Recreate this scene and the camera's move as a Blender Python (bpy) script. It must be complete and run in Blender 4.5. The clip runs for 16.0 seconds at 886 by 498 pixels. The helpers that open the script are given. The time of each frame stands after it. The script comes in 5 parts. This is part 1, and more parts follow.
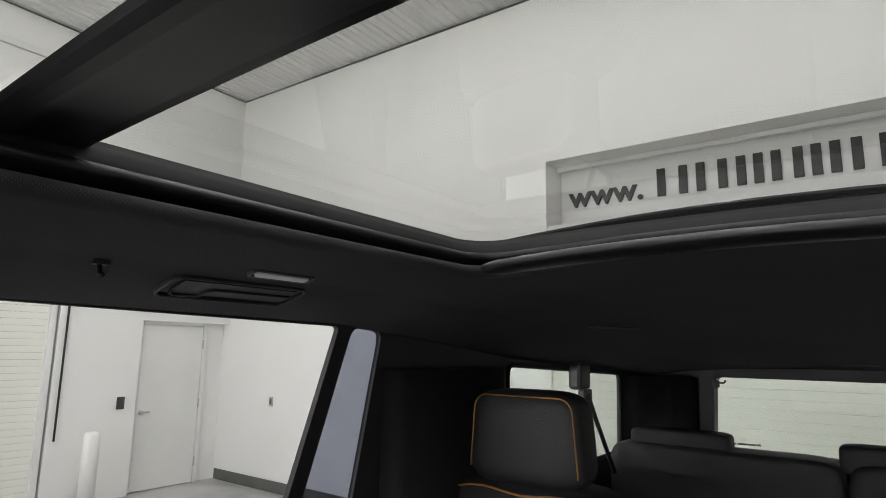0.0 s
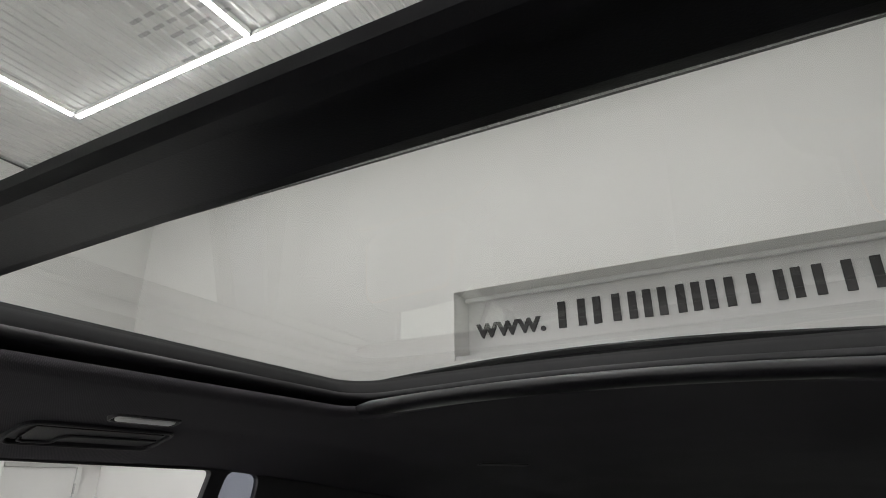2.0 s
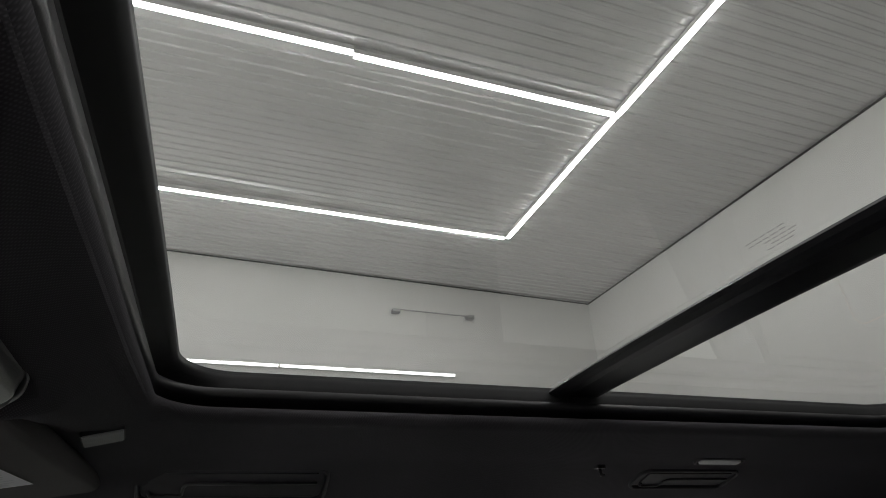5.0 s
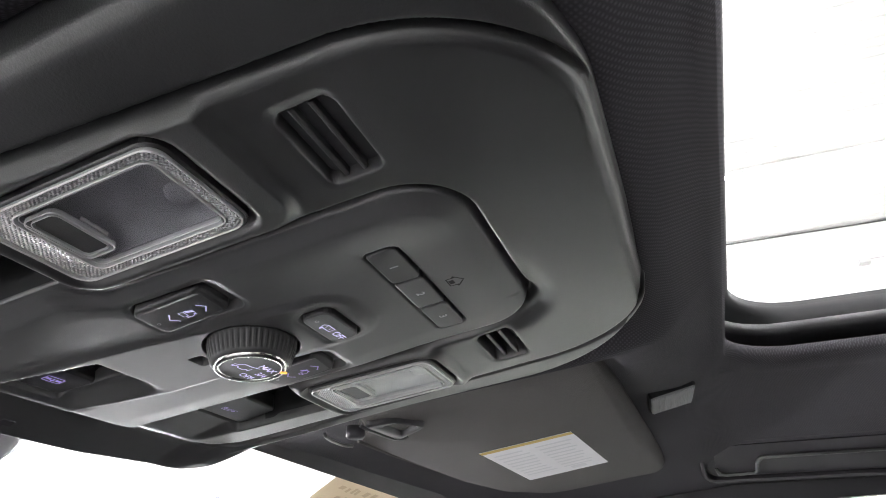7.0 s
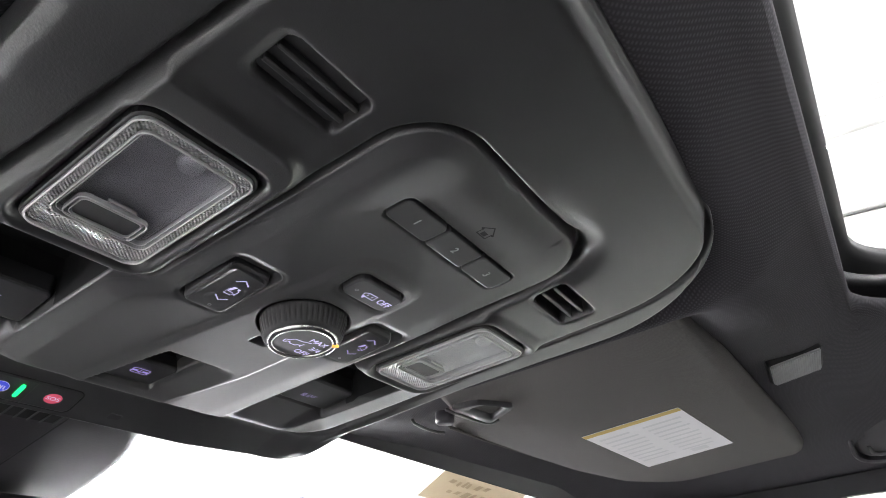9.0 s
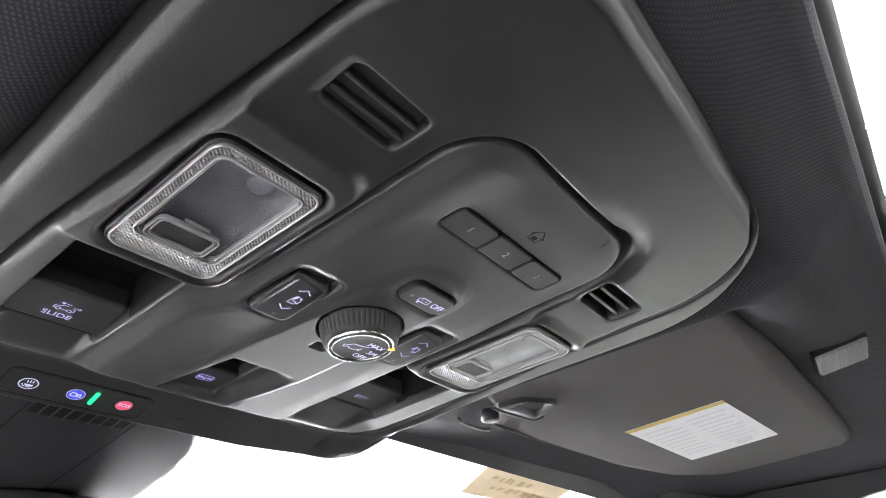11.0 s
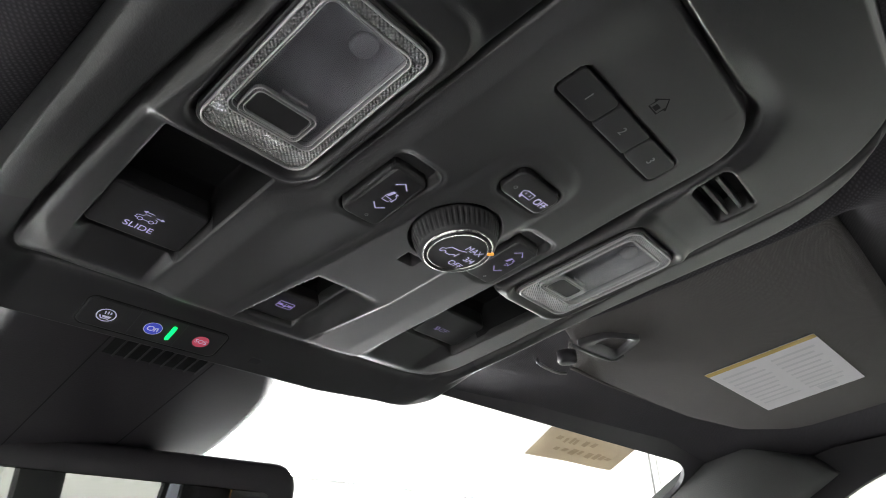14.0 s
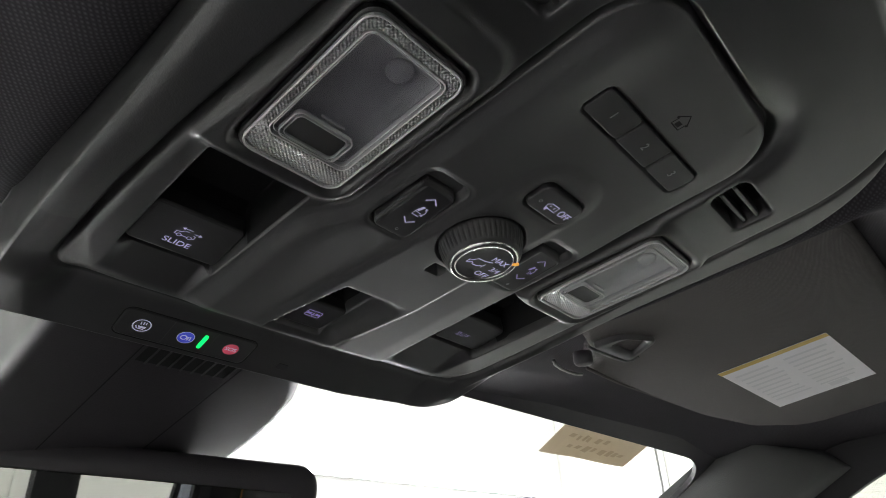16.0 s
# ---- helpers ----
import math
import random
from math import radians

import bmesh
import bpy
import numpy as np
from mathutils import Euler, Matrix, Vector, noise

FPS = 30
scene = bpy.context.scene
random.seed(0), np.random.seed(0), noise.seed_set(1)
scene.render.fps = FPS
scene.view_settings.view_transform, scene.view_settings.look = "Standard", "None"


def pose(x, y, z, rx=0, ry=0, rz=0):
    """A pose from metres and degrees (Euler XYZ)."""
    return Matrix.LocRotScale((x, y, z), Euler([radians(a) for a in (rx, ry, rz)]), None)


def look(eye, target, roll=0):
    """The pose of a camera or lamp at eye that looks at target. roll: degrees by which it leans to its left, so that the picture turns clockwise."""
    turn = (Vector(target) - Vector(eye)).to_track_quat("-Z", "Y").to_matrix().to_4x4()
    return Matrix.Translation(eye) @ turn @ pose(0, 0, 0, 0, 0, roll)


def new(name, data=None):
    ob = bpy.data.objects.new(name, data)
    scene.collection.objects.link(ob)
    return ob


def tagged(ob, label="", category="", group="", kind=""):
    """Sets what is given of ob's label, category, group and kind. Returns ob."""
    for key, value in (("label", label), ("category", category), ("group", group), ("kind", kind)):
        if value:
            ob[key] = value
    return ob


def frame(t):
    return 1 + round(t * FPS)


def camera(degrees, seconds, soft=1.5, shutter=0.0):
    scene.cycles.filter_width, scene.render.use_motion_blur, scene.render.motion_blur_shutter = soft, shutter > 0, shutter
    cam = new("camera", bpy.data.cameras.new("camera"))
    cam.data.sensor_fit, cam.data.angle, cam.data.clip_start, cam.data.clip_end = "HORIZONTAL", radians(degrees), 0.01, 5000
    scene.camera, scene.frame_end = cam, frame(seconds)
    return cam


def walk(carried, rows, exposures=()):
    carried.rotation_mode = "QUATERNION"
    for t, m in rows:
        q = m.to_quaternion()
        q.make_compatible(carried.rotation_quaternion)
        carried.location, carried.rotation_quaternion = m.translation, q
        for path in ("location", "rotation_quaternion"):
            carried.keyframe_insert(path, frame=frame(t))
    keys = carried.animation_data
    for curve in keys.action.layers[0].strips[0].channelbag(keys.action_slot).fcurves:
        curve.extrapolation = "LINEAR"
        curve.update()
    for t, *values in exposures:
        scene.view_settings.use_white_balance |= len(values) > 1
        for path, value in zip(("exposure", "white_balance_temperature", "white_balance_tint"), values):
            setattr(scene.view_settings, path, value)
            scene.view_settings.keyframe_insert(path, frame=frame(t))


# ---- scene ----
cam = camera(73.4, 16.0, 0.9)
PATH = [
    (0, (-0.121, -0.572, 1.593), (1.058, -2.153, 1.926), 0.9),
    (0.5, (-0.126, -0.576, 1.596), (0.873, -2.226, 2.125), 0.6),
    (1, (-0.169, -0.565, 1.599), (0.76, -2.208, 2.26), 0.1),
    (1.5, (-0.191, -0.561, 1.601), (0.71, -2.198, 2.313), -0.2),
    (2, (-0.203, -0.554, 1.602), (0.679, -2.188, 2.345), -0.4),
    (2.5, (-0.235, -0.529, 1.605), (0.635, -2.161, 2.368), -0.6),
    (3, (-0.271, -0.477, 1.596), (0.645, -2.063, 2.399), -1.5),
    (3.5, (-0.272, -0.425, 1.59), (0.88, -1.827, 2.432), -2.0),
    (4, (-0.266, -0.387, 1.582), (1.099, -1.541, 2.479), -2.2),
    (4.5, (-0.279, -0.358, 1.577), (1.244, -1.262, 2.506), -2.1),
    (5, (-0.334, -0.278, 1.547), (1.323, -0.885, 2.488), -2.7),
    (5.2, (-0.319, -0.255, 1.543), (1.378, -0.729, 2.489), -2.5),
    (7.3, (-0.169, -0.17, 1.533), (1.381, 0.615, 2.522), 0.3),
    (7.5, (-0.159, -0.181, 1.53), (1.359, 0.656, 2.527), 0.4),
    (8, (-0.15, -0.188, 1.525), (1.318, 0.737, 2.52), 0.5),
    (8.5, (-0.151, -0.189, 1.524), (1.287, 0.782, 2.519), 0.3),
    (9, (-0.155, -0.19, 1.524), (1.259, 0.815, 2.518), 0.2),
    (11.3, (-0.169, -0.187, 1.522), (1.19, 0.907, 2.5), -0.4),
    (11.5, (-0.164, -0.183, 1.522), (1.192, 0.921, 2.493), -0.5),
    (12, (-0.173, -0.162, 1.518), (1.176, 0.953, 2.486), -0.7),
    (12.5, (-0.173, -0.156, 1.514), (1.165, 0.974, 2.48), -0.9),
    (13, (-0.169, -0.152, 1.505), (1.161, 0.99, 2.469), -1.1),
    (13.5, (-0.159, -0.144, 1.498), (1.165, 1.001, 2.466), -1.4),
    (14, (-0.161, -0.141, 1.498), (1.159, 1.01, 2.464), -1.5),
    (14.5, (-0.164, -0.141, 1.498), (1.156, 1.014, 2.459), -1.6),
    (15, (-0.167, -0.14, 1.498), (1.152, 1.018, 2.457), -1.7),
    (15.5, (-0.172, -0.139, 1.499), (1.147, 1.023, 2.454), -1.9),
    (16, (-0.175, -0.141, 1.5), (1.141, 1.026, 2.454), -1.9),
]
EXPOSURES = [(0, -0.42, 6450, 10), (1.5, -0.62, 6450, 11), (3.0, -0.62, 6450, 11), (4.0, -0.9, 6400, 11), (5.2, -1.22, 6450, 10), (7.3, 1.55, 6300, 14), (9.2, 1.48, 6300, 14), (11.3, 1.95, 6300, 14), (12.9, 2.06, 6250, 14), (13.6, 1.5, 6350, 11), (14.4, 0.65, 6400, 11), (16, 0.55, 6450, 10)]
walk(cam, [(t, look(eye, target, roll)) for t, eye, target, roll in PATH], EXPOSURES)

# ---- light ----
world = bpy.data.worlds.new("world")
scene.world = world
world.use_nodes = True
world.node_tree.nodes["Background"].inputs[0].default_value = (0.9, 0.95, 1.0, 1)
world.node_tree.nodes["Background"].inputs[1].default_value = 0.05
LED_POWER = 51.0


# ---- materials ----
def material(name, base, rough=0.5, metal=0.0, vary=0.0, scale=8.0, fine=0.0, fine_scale=400.0, spec=0.5, coat=0.0, island=0.0):
    """Plain surface with coarse colour variation, fine grain in the relief and slight wear in the gloss."""
    m = bpy.data.materials.new(name)
    m.use_nodes = True
    nt = m.node_tree
    b = nt.nodes["Principled BSDF"]
    b.inputs["Base Color"].default_value = (*base, 1)
    b.inputs["Roughness"].default_value = rough
    b.inputs["Metallic"].default_value = metal
    b.inputs["Specular IOR Level"].default_value = spec
    b.inputs["Coat Weight"].default_value = coat
    tc = nt.nodes.new("ShaderNodeTexCoord")
    if vary:
        n = nt.nodes.new("ShaderNodeTexNoise")
        n.inputs["Scale"].default_value = scale
        n.inputs["Detail"].default_value = 6
        nt.links.new(tc.outputs["Object"], n.inputs["Vector"])
        r = nt.nodes.new("ShaderNodeMapRange")
        r.inputs["From Min"].default_value, r.inputs["From Max"].default_value = 0.3, 0.7
        r.inputs["To Min"].default_value, r.inputs["To Max"].default_value = 1 - vary, 1 + vary
        nt.links.new(n.outputs["Fac"], r.inputs["Value"])
        mix = nt.nodes.new("ShaderNodeVectorMath")
        mix.operation = "SCALE"
        mix.inputs[0].default_value = base
        nt.links.new(r.outputs[0], mix.inputs["Scale"])
        nt.links.new(mix.outputs[0], b.inputs["Base Color"])
        r2 = nt.nodes.new("ShaderNodeMapRange")
        r2.inputs["To Min"].default_value, r2.inputs["To Max"].default_value = rough - 0.08, rough + 0.08
        nt.links.new(n.outputs["Fac"], r2.inputs["Value"])
        if rough > 0.3:
            nt.links.new(r2.outputs[0], b.inputs["Roughness"])
    if fine:
        n = nt.nodes.new("ShaderNodeTexNoise")
        n.inputs["Scale"].default_value = fine_scale
        n.inputs["Detail"].default_value = 3
        nt.links.new(tc.outputs["Object"], n.inputs["Vector"])
        bump = nt.nodes.new("ShaderNodeBump")
        bump.inputs["Strength"].default_value = fine
        bump.inputs["Distance"].default_value = 1.0 / fine_scale
        nt.links.new(n.outputs["Fac"], bump.inputs["Height"])
        nt.links.new(bump.outputs[0], b.inputs["Normal"])
    return m


def knit(name, base, pitch, depth=0.6, fade=0.35):
    """Knitted roof cloth: two crossed rows of small loops."""
    m = material(name, base, 0.95, vary=0.10, scale=5, spec=0.15)
    nt = m.node_tree
    b = nt.nodes["Principled BSDF"]
    tc = nt.nodes.new("ShaderNodeTexCoord")
    heights = []
    for turn in (32, -58):
        mp = nt.nodes.new("ShaderNodeMapping")
        mp.inputs["Rotation"].default_value = (0, 0, radians(turn))
        nt.links.new(tc.outputs["Object"], mp.inputs["Vector"])
        w = nt.nodes.new("ShaderNodeTexWave")
        w.inputs["Scale"].default_value = 0.314 / pitch
        w.inputs["Distortion"].default_value = 1.2
        w.inputs["Detail"].default_value = 1.0
        nt.links.new(mp.outputs[0], w.inputs["Vector"])
        heights.append(w)
    mul = nt.nodes.new("ShaderNodeMath")
    mul.operation = "MULTIPLY"
    nt.links.new(heights[0].outputs["Fac"], mul.inputs[0])
    nt.links.new(heights[1].outputs["Fac"], mul.inputs[1])
    bump = nt.nodes.new("ShaderNodeBump")
    bump.inputs["Strength"].default_value = depth
    bump.inputs["Distance"].default_value = pitch * 0.5
    nt.links.new(mul.outputs[0], bump.inputs["Height"])
    nt.links.new(bump.outputs[0], b.inputs["Normal"])
    old = b.inputs["Base Color"].links[0].from_socket
    r = nt.nodes.new("ShaderNodeMapRange")
    r.inputs["To Min"].default_value, r.inputs["To Max"].default_value = fade, 1.5
    nt.links.new(mul.outputs[0], r.inputs["Value"])
    sc = nt.nodes.new("ShaderNodeVectorMath")
    sc.operation = "SCALE"
    nt.links.new(old, sc.inputs[0])
    nt.links.new(r.outputs[0], sc.inputs["Scale"])
    nt.links.new(sc.outputs[0], b.inputs["Base Color"])
    return m


def glowing(name, colour, strength):
    m = bpy.data.materials.new(name)
    m.use_nodes = True
    b = m.node_tree.nodes["Principled BSDF"]
    b.inputs["Base Color"].default_value = (*colour, 1)
    b.inputs["Emission Color"].default_value = (*colour, 1)
    b.inputs["Emission Strength"].default_value = strength
    return m


def clear_glass(name, tint, ior=1.45, rough=0.0):
    """Thin pane: lets light straight through with a tint, mirrors by Fresnel."""
    m = bpy.data.materials.new(name)
    m.use_nodes = True
    nt = m.node_tree
    nt.nodes.remove(nt.nodes["Principled BSDF"])
    tr, gl, lw, pw, ma, mx = (nt.nodes.new("ShaderNode" + k) for k in ("BsdfTransparent", "BsdfGlossy", "LayerWeight", "Math", "Math", "MixShader"))
    tr.inputs["Color"].default_value = (*tint, 1)
    gl.inputs["Roughness"].default_value = rough
    lw.inputs["Blend"].default_value = 0.5
    pw.operation, ma.operation = "POWER", "MULTIPLY_ADD"
    pw.inputs[1].default_value = 5.0
    f0 = ((ior - 1) / (ior + 1)) ** 2
    ma.inputs[1].default_value, ma.inputs[2].default_value = 1 - f0, f0
    nt.links.new(lw.outputs["Facing"], pw.inputs[0])
    nt.links.new(pw.outputs[0], ma.inputs[0])
    nt.links.new(ma.outputs[0], mx.inputs[0])
    nt.links.new(tr.outputs[0], mx.inputs[1])
    nt.links.new(gl.outputs[0], mx.inputs[2])
    nt.links.new(mx.outputs[0], nt.nodes["Material Output"].inputs["Surface"])
    return m


def prism_lens(name):
    """Clear moulded plastic with a diamond pattern of tiny prisms."""
    m = material(name, (0.58, 0.58, 0.59), 0.18, metal=0.45, spec=0.8)
    nt = m.node_tree
    b = nt.nodes["Principled BSDF"]
    tc = nt.nodes.new("ShaderNodeTexCoord")
    hs = []
    for turn in (45, -45):
        mp = nt.nodes.new("ShaderNodeMapping")
        mp.inputs["Rotation"].default_value = (0, 0, radians(turn))
        nt.links.new(tc.outputs["Object"], mp.inputs["Vector"])
        w = nt.nodes.new("ShaderNodeTexWave")
        w.wave_profile = "TRI"
        w.inputs["Scale"].default_value = 0.314 / 0.0011
        nt.links.new(mp.outputs[0], w.inputs["Vector"])
        hs.append(w)
    add = nt.nodes.new("ShaderNodeMath")
    add.operation = "ADD"
    nt.links.new(hs[0].outputs["Fac"], add.inputs[0])
    nt.links.new(hs[1].outputs["Fac"], add.inputs[1])
    bump = nt.nodes.new("ShaderNodeBump")
    bump.inputs["Strength"].default_value = 1.0
    bump.inputs["Distance"].default_value = 0.0006
    nt.links.new(add.outputs[0], bump.inputs["Height"])
    nt.links.new(bump.outputs[0], b.inputs["Normal"])
    return m


WALL = material("wall_paint", (0.780, 0.777, 0.757), 0.55, vary=0.025, scale=0.7)
SHEET = material("ceiling_sheet", (0.60, 0.60, 0.59), 0.18, vary=0.05, scale=1.2, spec=0.8)
DOOR_PAINT = material("door_paint", (0.72, 0.72, 0.70), 0.4, vary=0.03, scale=2)
SLAT_PAINT = material("slat_paint", (0.74, 0.74, 0.68), 0.45, vary=0.03, scale=3)
CONCRETE = material("concrete", (0.42, 0.42, 0.41), 0.35, vary=0.25, scale=1.5, fine=0.2, fine_scale=50)
RUBBER = material("rubber", (0.012, 0.012, 0.013), 0.6, vary=0.2, scale=40)
BASE_GREY = material("base_grey", (0.10, 0.10, 0.095), 0.5, vary=0.15, scale=4)
LETTER = material("letter_black", (0.025, 0.024, 0.024), 0.5, vary=0.15, scale=10)
PANEL_WHITE = material("sign_white", (0.70, 0.70, 0.69), 0.35, vary=0.02, scale=2)
STEEL = material("brushed_steel", (0.5, 0.5, 0.5), 0.35, metal=1.0, vary=0.1, scale=50)
CHROME = material("satin_chrome", (0.75, 0.74, 0.73), 0.18, metal=1.0)
LED = glowing("led_tube", (1.0, 0.99, 0.985), LED_POWER)
# Brighter tube for the unseen lower rows, added to light the console
LED_FILL = glowing("fill_led_tube", (1.0, 0.99, 0.985), LED_POWER * 2.3)
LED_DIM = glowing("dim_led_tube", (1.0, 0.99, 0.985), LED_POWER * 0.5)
LED_WALL = glowing("wall_led_tube", (1.0, 0.99, 0.985), LED_POWER * 0.12)
PLASTIC = material("console_plastic", (0.032, 0.032, 0.033), 0.36, vary=0.06, scale=30, fine=0.12, fine_scale=2200, spec=1.0)
# Paler copy of the console plastic; the windscreen's sheen sits in its colour
LIT_PLASTIC = material("lit_panel_plastic", (0.062, 0.062, 0.063), 0.45, vary=0.06, scale=30, fine=0.10, fine_scale=2200, spec=1.0)
TRIM_PLASTIC = material("trim_plastic", (0.036, 0.036, 0.037), 0.36, vary=0.08, scale=20, fine=0.15, fine_scale=1500, spec=1.0)
BUTTON = material("button_plastic", (0.055, 0.055, 0.057), 0.36, vary=0.05, scale=60, fine=0.12, fine_scale=2500)
SOFT_BLACK = material("soft_black", (0.044, 0.041, 0.046), 0.42, vary=0.1, scale=30, fine=0.1, fine_scale=900)
CABIN_BLACK = material("cabin_black", (0.020, 0.019, 0.022), 0.55, vary=0.12, scale=14, fine=0.12, fine_scale=700)
# Near-black put into recesses and gaps as their shade
RECESS_SHADE = material("recess_shade", (0.008, 0.008, 0.009), 0.6)
KNIT = knit("roof_cloth", (0.066, 0.0625, 0.069), 0.0016, 0.16, 0.84)
VISOR_CLOTH = knit("visor_cloth", (0.142, 0.134, 0.131), 0.0009, 0.35, 0.75)
FRAME_BLACK = material("sunroof_frame_black", (0.014, 0.0135, 0.0155), 0.38, vary=0.15, scale=12, fine=0.1, fine_scale=700)
LEATHER = material("black_leather", (0.022, 0.022, 0.0235), 0.48, vary=0.12, scale=9, fine=0.45, fine_scale=420)
PIPING = material("amber_piping", (0.42, 0.20, 0.05), 0.6)
LAMP_PALE = material("pale_lens", (0.70, 0.70, 0.70), 0.3, vary=0.05, scale=60)
RIBBED = material("ribbed_grey", (0.24, 0.24, 0.245), 0.5, vary=0.05, scale=60)
PAPER = material("label_paper", (0.84, 0.82, 0.85), 0.6, vary=0.03, scale=30)
LABEL_YELLOW = material("label_yellow", (0.62, 0.45, 0.12), 0.6)
INK_GREY = material("label_ink", (0.73, 0.72, 0.75), 0.7)
KRAFT = material("kraft_paper", (0.42, 0.34, 0.23), 0.8, vary=0.10, scale=25)
INK_BROWN = material("kraft_ink", (0.26, 0.18, 0.10), 0.8)
for sheet, through_colour in ((KRAFT, (0.66, 0.60, 0.50, 1)), (INK_BROWN, (0.54, 0.48, 0.39, 1))):
    nt = sheet.node_tree
    thin, both = nt.nodes.new("ShaderNodeBsdfTranslucent"), nt.nodes.new("ShaderNodeMixShader")
    thin.inputs["Color"].default_value = through_colour
    both.inputs[0].default_value = 0.8
    nt.links.new(nt.nodes["Principled BSDF"].outputs[0], both.inputs[1])
    nt.links.new(thin.outputs[0], both.inputs[2])
    nt.links.new(both.outputs[0], nt.nodes["Material Output"].inputs["Surface"])
ICON = glowing("backlit_icon", (0.62, 0.58, 0.86), 0.24)
ICON_DIM = glowing("dim_icon", (0.42, 0.34, 0.70), 0.19)
EMBOSS_SHADE = material("emboss_shade", (0.016, 0.016, 0.017), 0.7, spec=0.2)
DIGIT = material("digit_grey", (0.38, 0.38, 0.40), 0.5)
GREEN = glowing("green_light", (0.004, 0.75, 0.10), 1.5)
BLUE = glowing("blue_button", (0.07, 0.10, 0.75), 0.15)
RED = glowing("red_button", (0.75, 0.10, 0.17), 0.15)
PALE = glowing("pale_mark", (0.75, 0.75, 0.95), 0.18)
ORANGE = glowing("orange_pointer", (1.0, 0.42, 0.05), 0.32)
LENS = prism_lens("lamp_prisms")
CLEAR = material("clear_plastic", (0.70, 0.70, 0.71), 0.15, metal=0.3, spec=0.8)
LAMP_CUP = material("lamp_cup", (0.600, 0.600, 0.600), 0.45, metal=0.0, vary=0.15, scale=60)
PANE = clear_glass("lamp_pane", (0.85, 0.85, 0.87))
ROOF_GLASS = clear_glass("roof_glass", (0.86, 0.87, 0.85))
WIND_GLASS = clear_glass("windscreen_glass", (0.92, 0.95, 0.93))
FRONT_GLASS = clear_glass("front_door_glass", (0.84, 0.86, 0.84))
DARK_GLASS = clear_glass("privacy_glass", (0.58, 0.60, 0.66))
FRIT = clear_glass("glass_print", (0.80, 0.80, 0.80))
MIRROR = material("mirror_silver", (0.50, 0.52, 0.48), 0.02, metal=1.0)
GARNISH = material("pillar_garnish", (0.115, 0.118, 0.116), 0.6, vary=0.08, scale=12, fine=0.25, fine_scale=900)
# White is chosen for the unseen bonnet to throw light onto the console
BOUNCE_PAINT = material("bounce_white", (0.72, 0.72, 0.71), 0.3, vary=0.02, scale=3, coat=0.6)
BODY_PAINT = material("body_paint", (0.03, 0.03, 0.032), 0.25, coat=0.5)


# ---- building helpers ----
def mesh_object(name, verts, faces, mat, parent=None, label="", smooth=True):
    me = bpy.data.meshes.new(name)
    me.from_pydata([tuple(map(float, v)) for v in verts], [], faces)
    me.materials.append(mat)
    me.polygons.foreach_set("use_smooth", [smooth] * len(me.polygons))
    me.update()
    ob = new(name, me)
    if parent:
        ob.parent = parent
    if label:
        tagged(ob, label)
    return ob


def part(name, bm, mat, parent=None, label="", smooth=False):
    bmesh.ops.recalc_face_normals(bm, faces=bm.faces)
    me = bpy.data.meshes.new(name)
    bm.to_mesh(me)
    bm.free()
    me.materials.append(mat)
    me.polygons.foreach_set("use_smooth", [smooth] * len(me.polygons))
    ob = new(name, me)
    if parent:
        ob.parent = parent
    if label:
        tagged(ob, label)
    return ob


def thing(name, m=None, label="", category="", group="", kind=""):
    ob = new(name)
    ob.empty_display_size = 0.05
    if m is not None:
        ob.matrix_basis = m
    return tagged(ob, label, category, group, kind)


def box_bm(a, b, bevel=0.0, segments=2, bm=None):
    bm = bm or bmesh.new()
    made = bmesh.ops.create_cube(bm, size=1)["verts"]
    for v in made:
        v.co = Vector([(a[i] + b[i]) / 2 + v.co[i] * (b[i] - a[i]) for i in range(3)])
    if bevel:
        edges = list({e for v in made for e in v.link_edges})
        bmesh.ops.bevel(bm, geom=edges, offset=bevel, segments=segments, affect="EDGES", profile=0.5)
    return bm


def round_rect(cx, cy, hx, hy, r, n=6):
    r = max(min(r, hx - 1e-5, hy - 1e-5), 1e-5)
    pts = []
    for sx, sy, a0 in ((1, 1, 0), (-1, 1, 90), (-1, -1, 180), (1, -1, 270)):
        for k in range(n + 1):
            a = radians(a0 + 90 * k / n)
            pts.append((cx + sx * (hx - r) + r * math.cos(a), cy + sy * (hy - r) + r * math.sin(a)))
    return pts


def loft(rings, cap_start=False, cap_end=False, closed=True, bm=None):
    """Skin over rings of equal length (3D points)."""
    bm = bm or bmesh.new()
    rows = [[bm.verts.new(p) for p in ring] for ring in rings]
    n = len(rows[0])
    for a, b in zip(rows, rows[1:]):
        for i in range(n if closed else n - 1):
            j = (i + 1) % n
            bm.faces.new((a[i], a[j], b[j], b[i]))
    if cap_start:
        bm.faces.new(rows[0][::-1])
    if cap_end:
        bm.faces.new(rows[-1])
    return bm


def slab(cx, cy, hx, hy, r, z0, z1, bevel, n=5, bm=None):
    """Rounded-corner slab from z0 to z1 with its edge at z1 rounded."""
    s = 1 if z1 > z0 else -1
    rings = []
    for inset, z in ((0, z0), (0, z1 - s * bevel), (bevel * 0.3, z1 - s * bevel * 0.3), (bevel, z1)):
        rings.append([(x, y, z) for x, y in round_rect(cx, cy, hx - inset, hy - inset, max(r - inset, 1e-4), n)])
    return loft(rings, cap_start=True, cap_end=True, bm=bm)


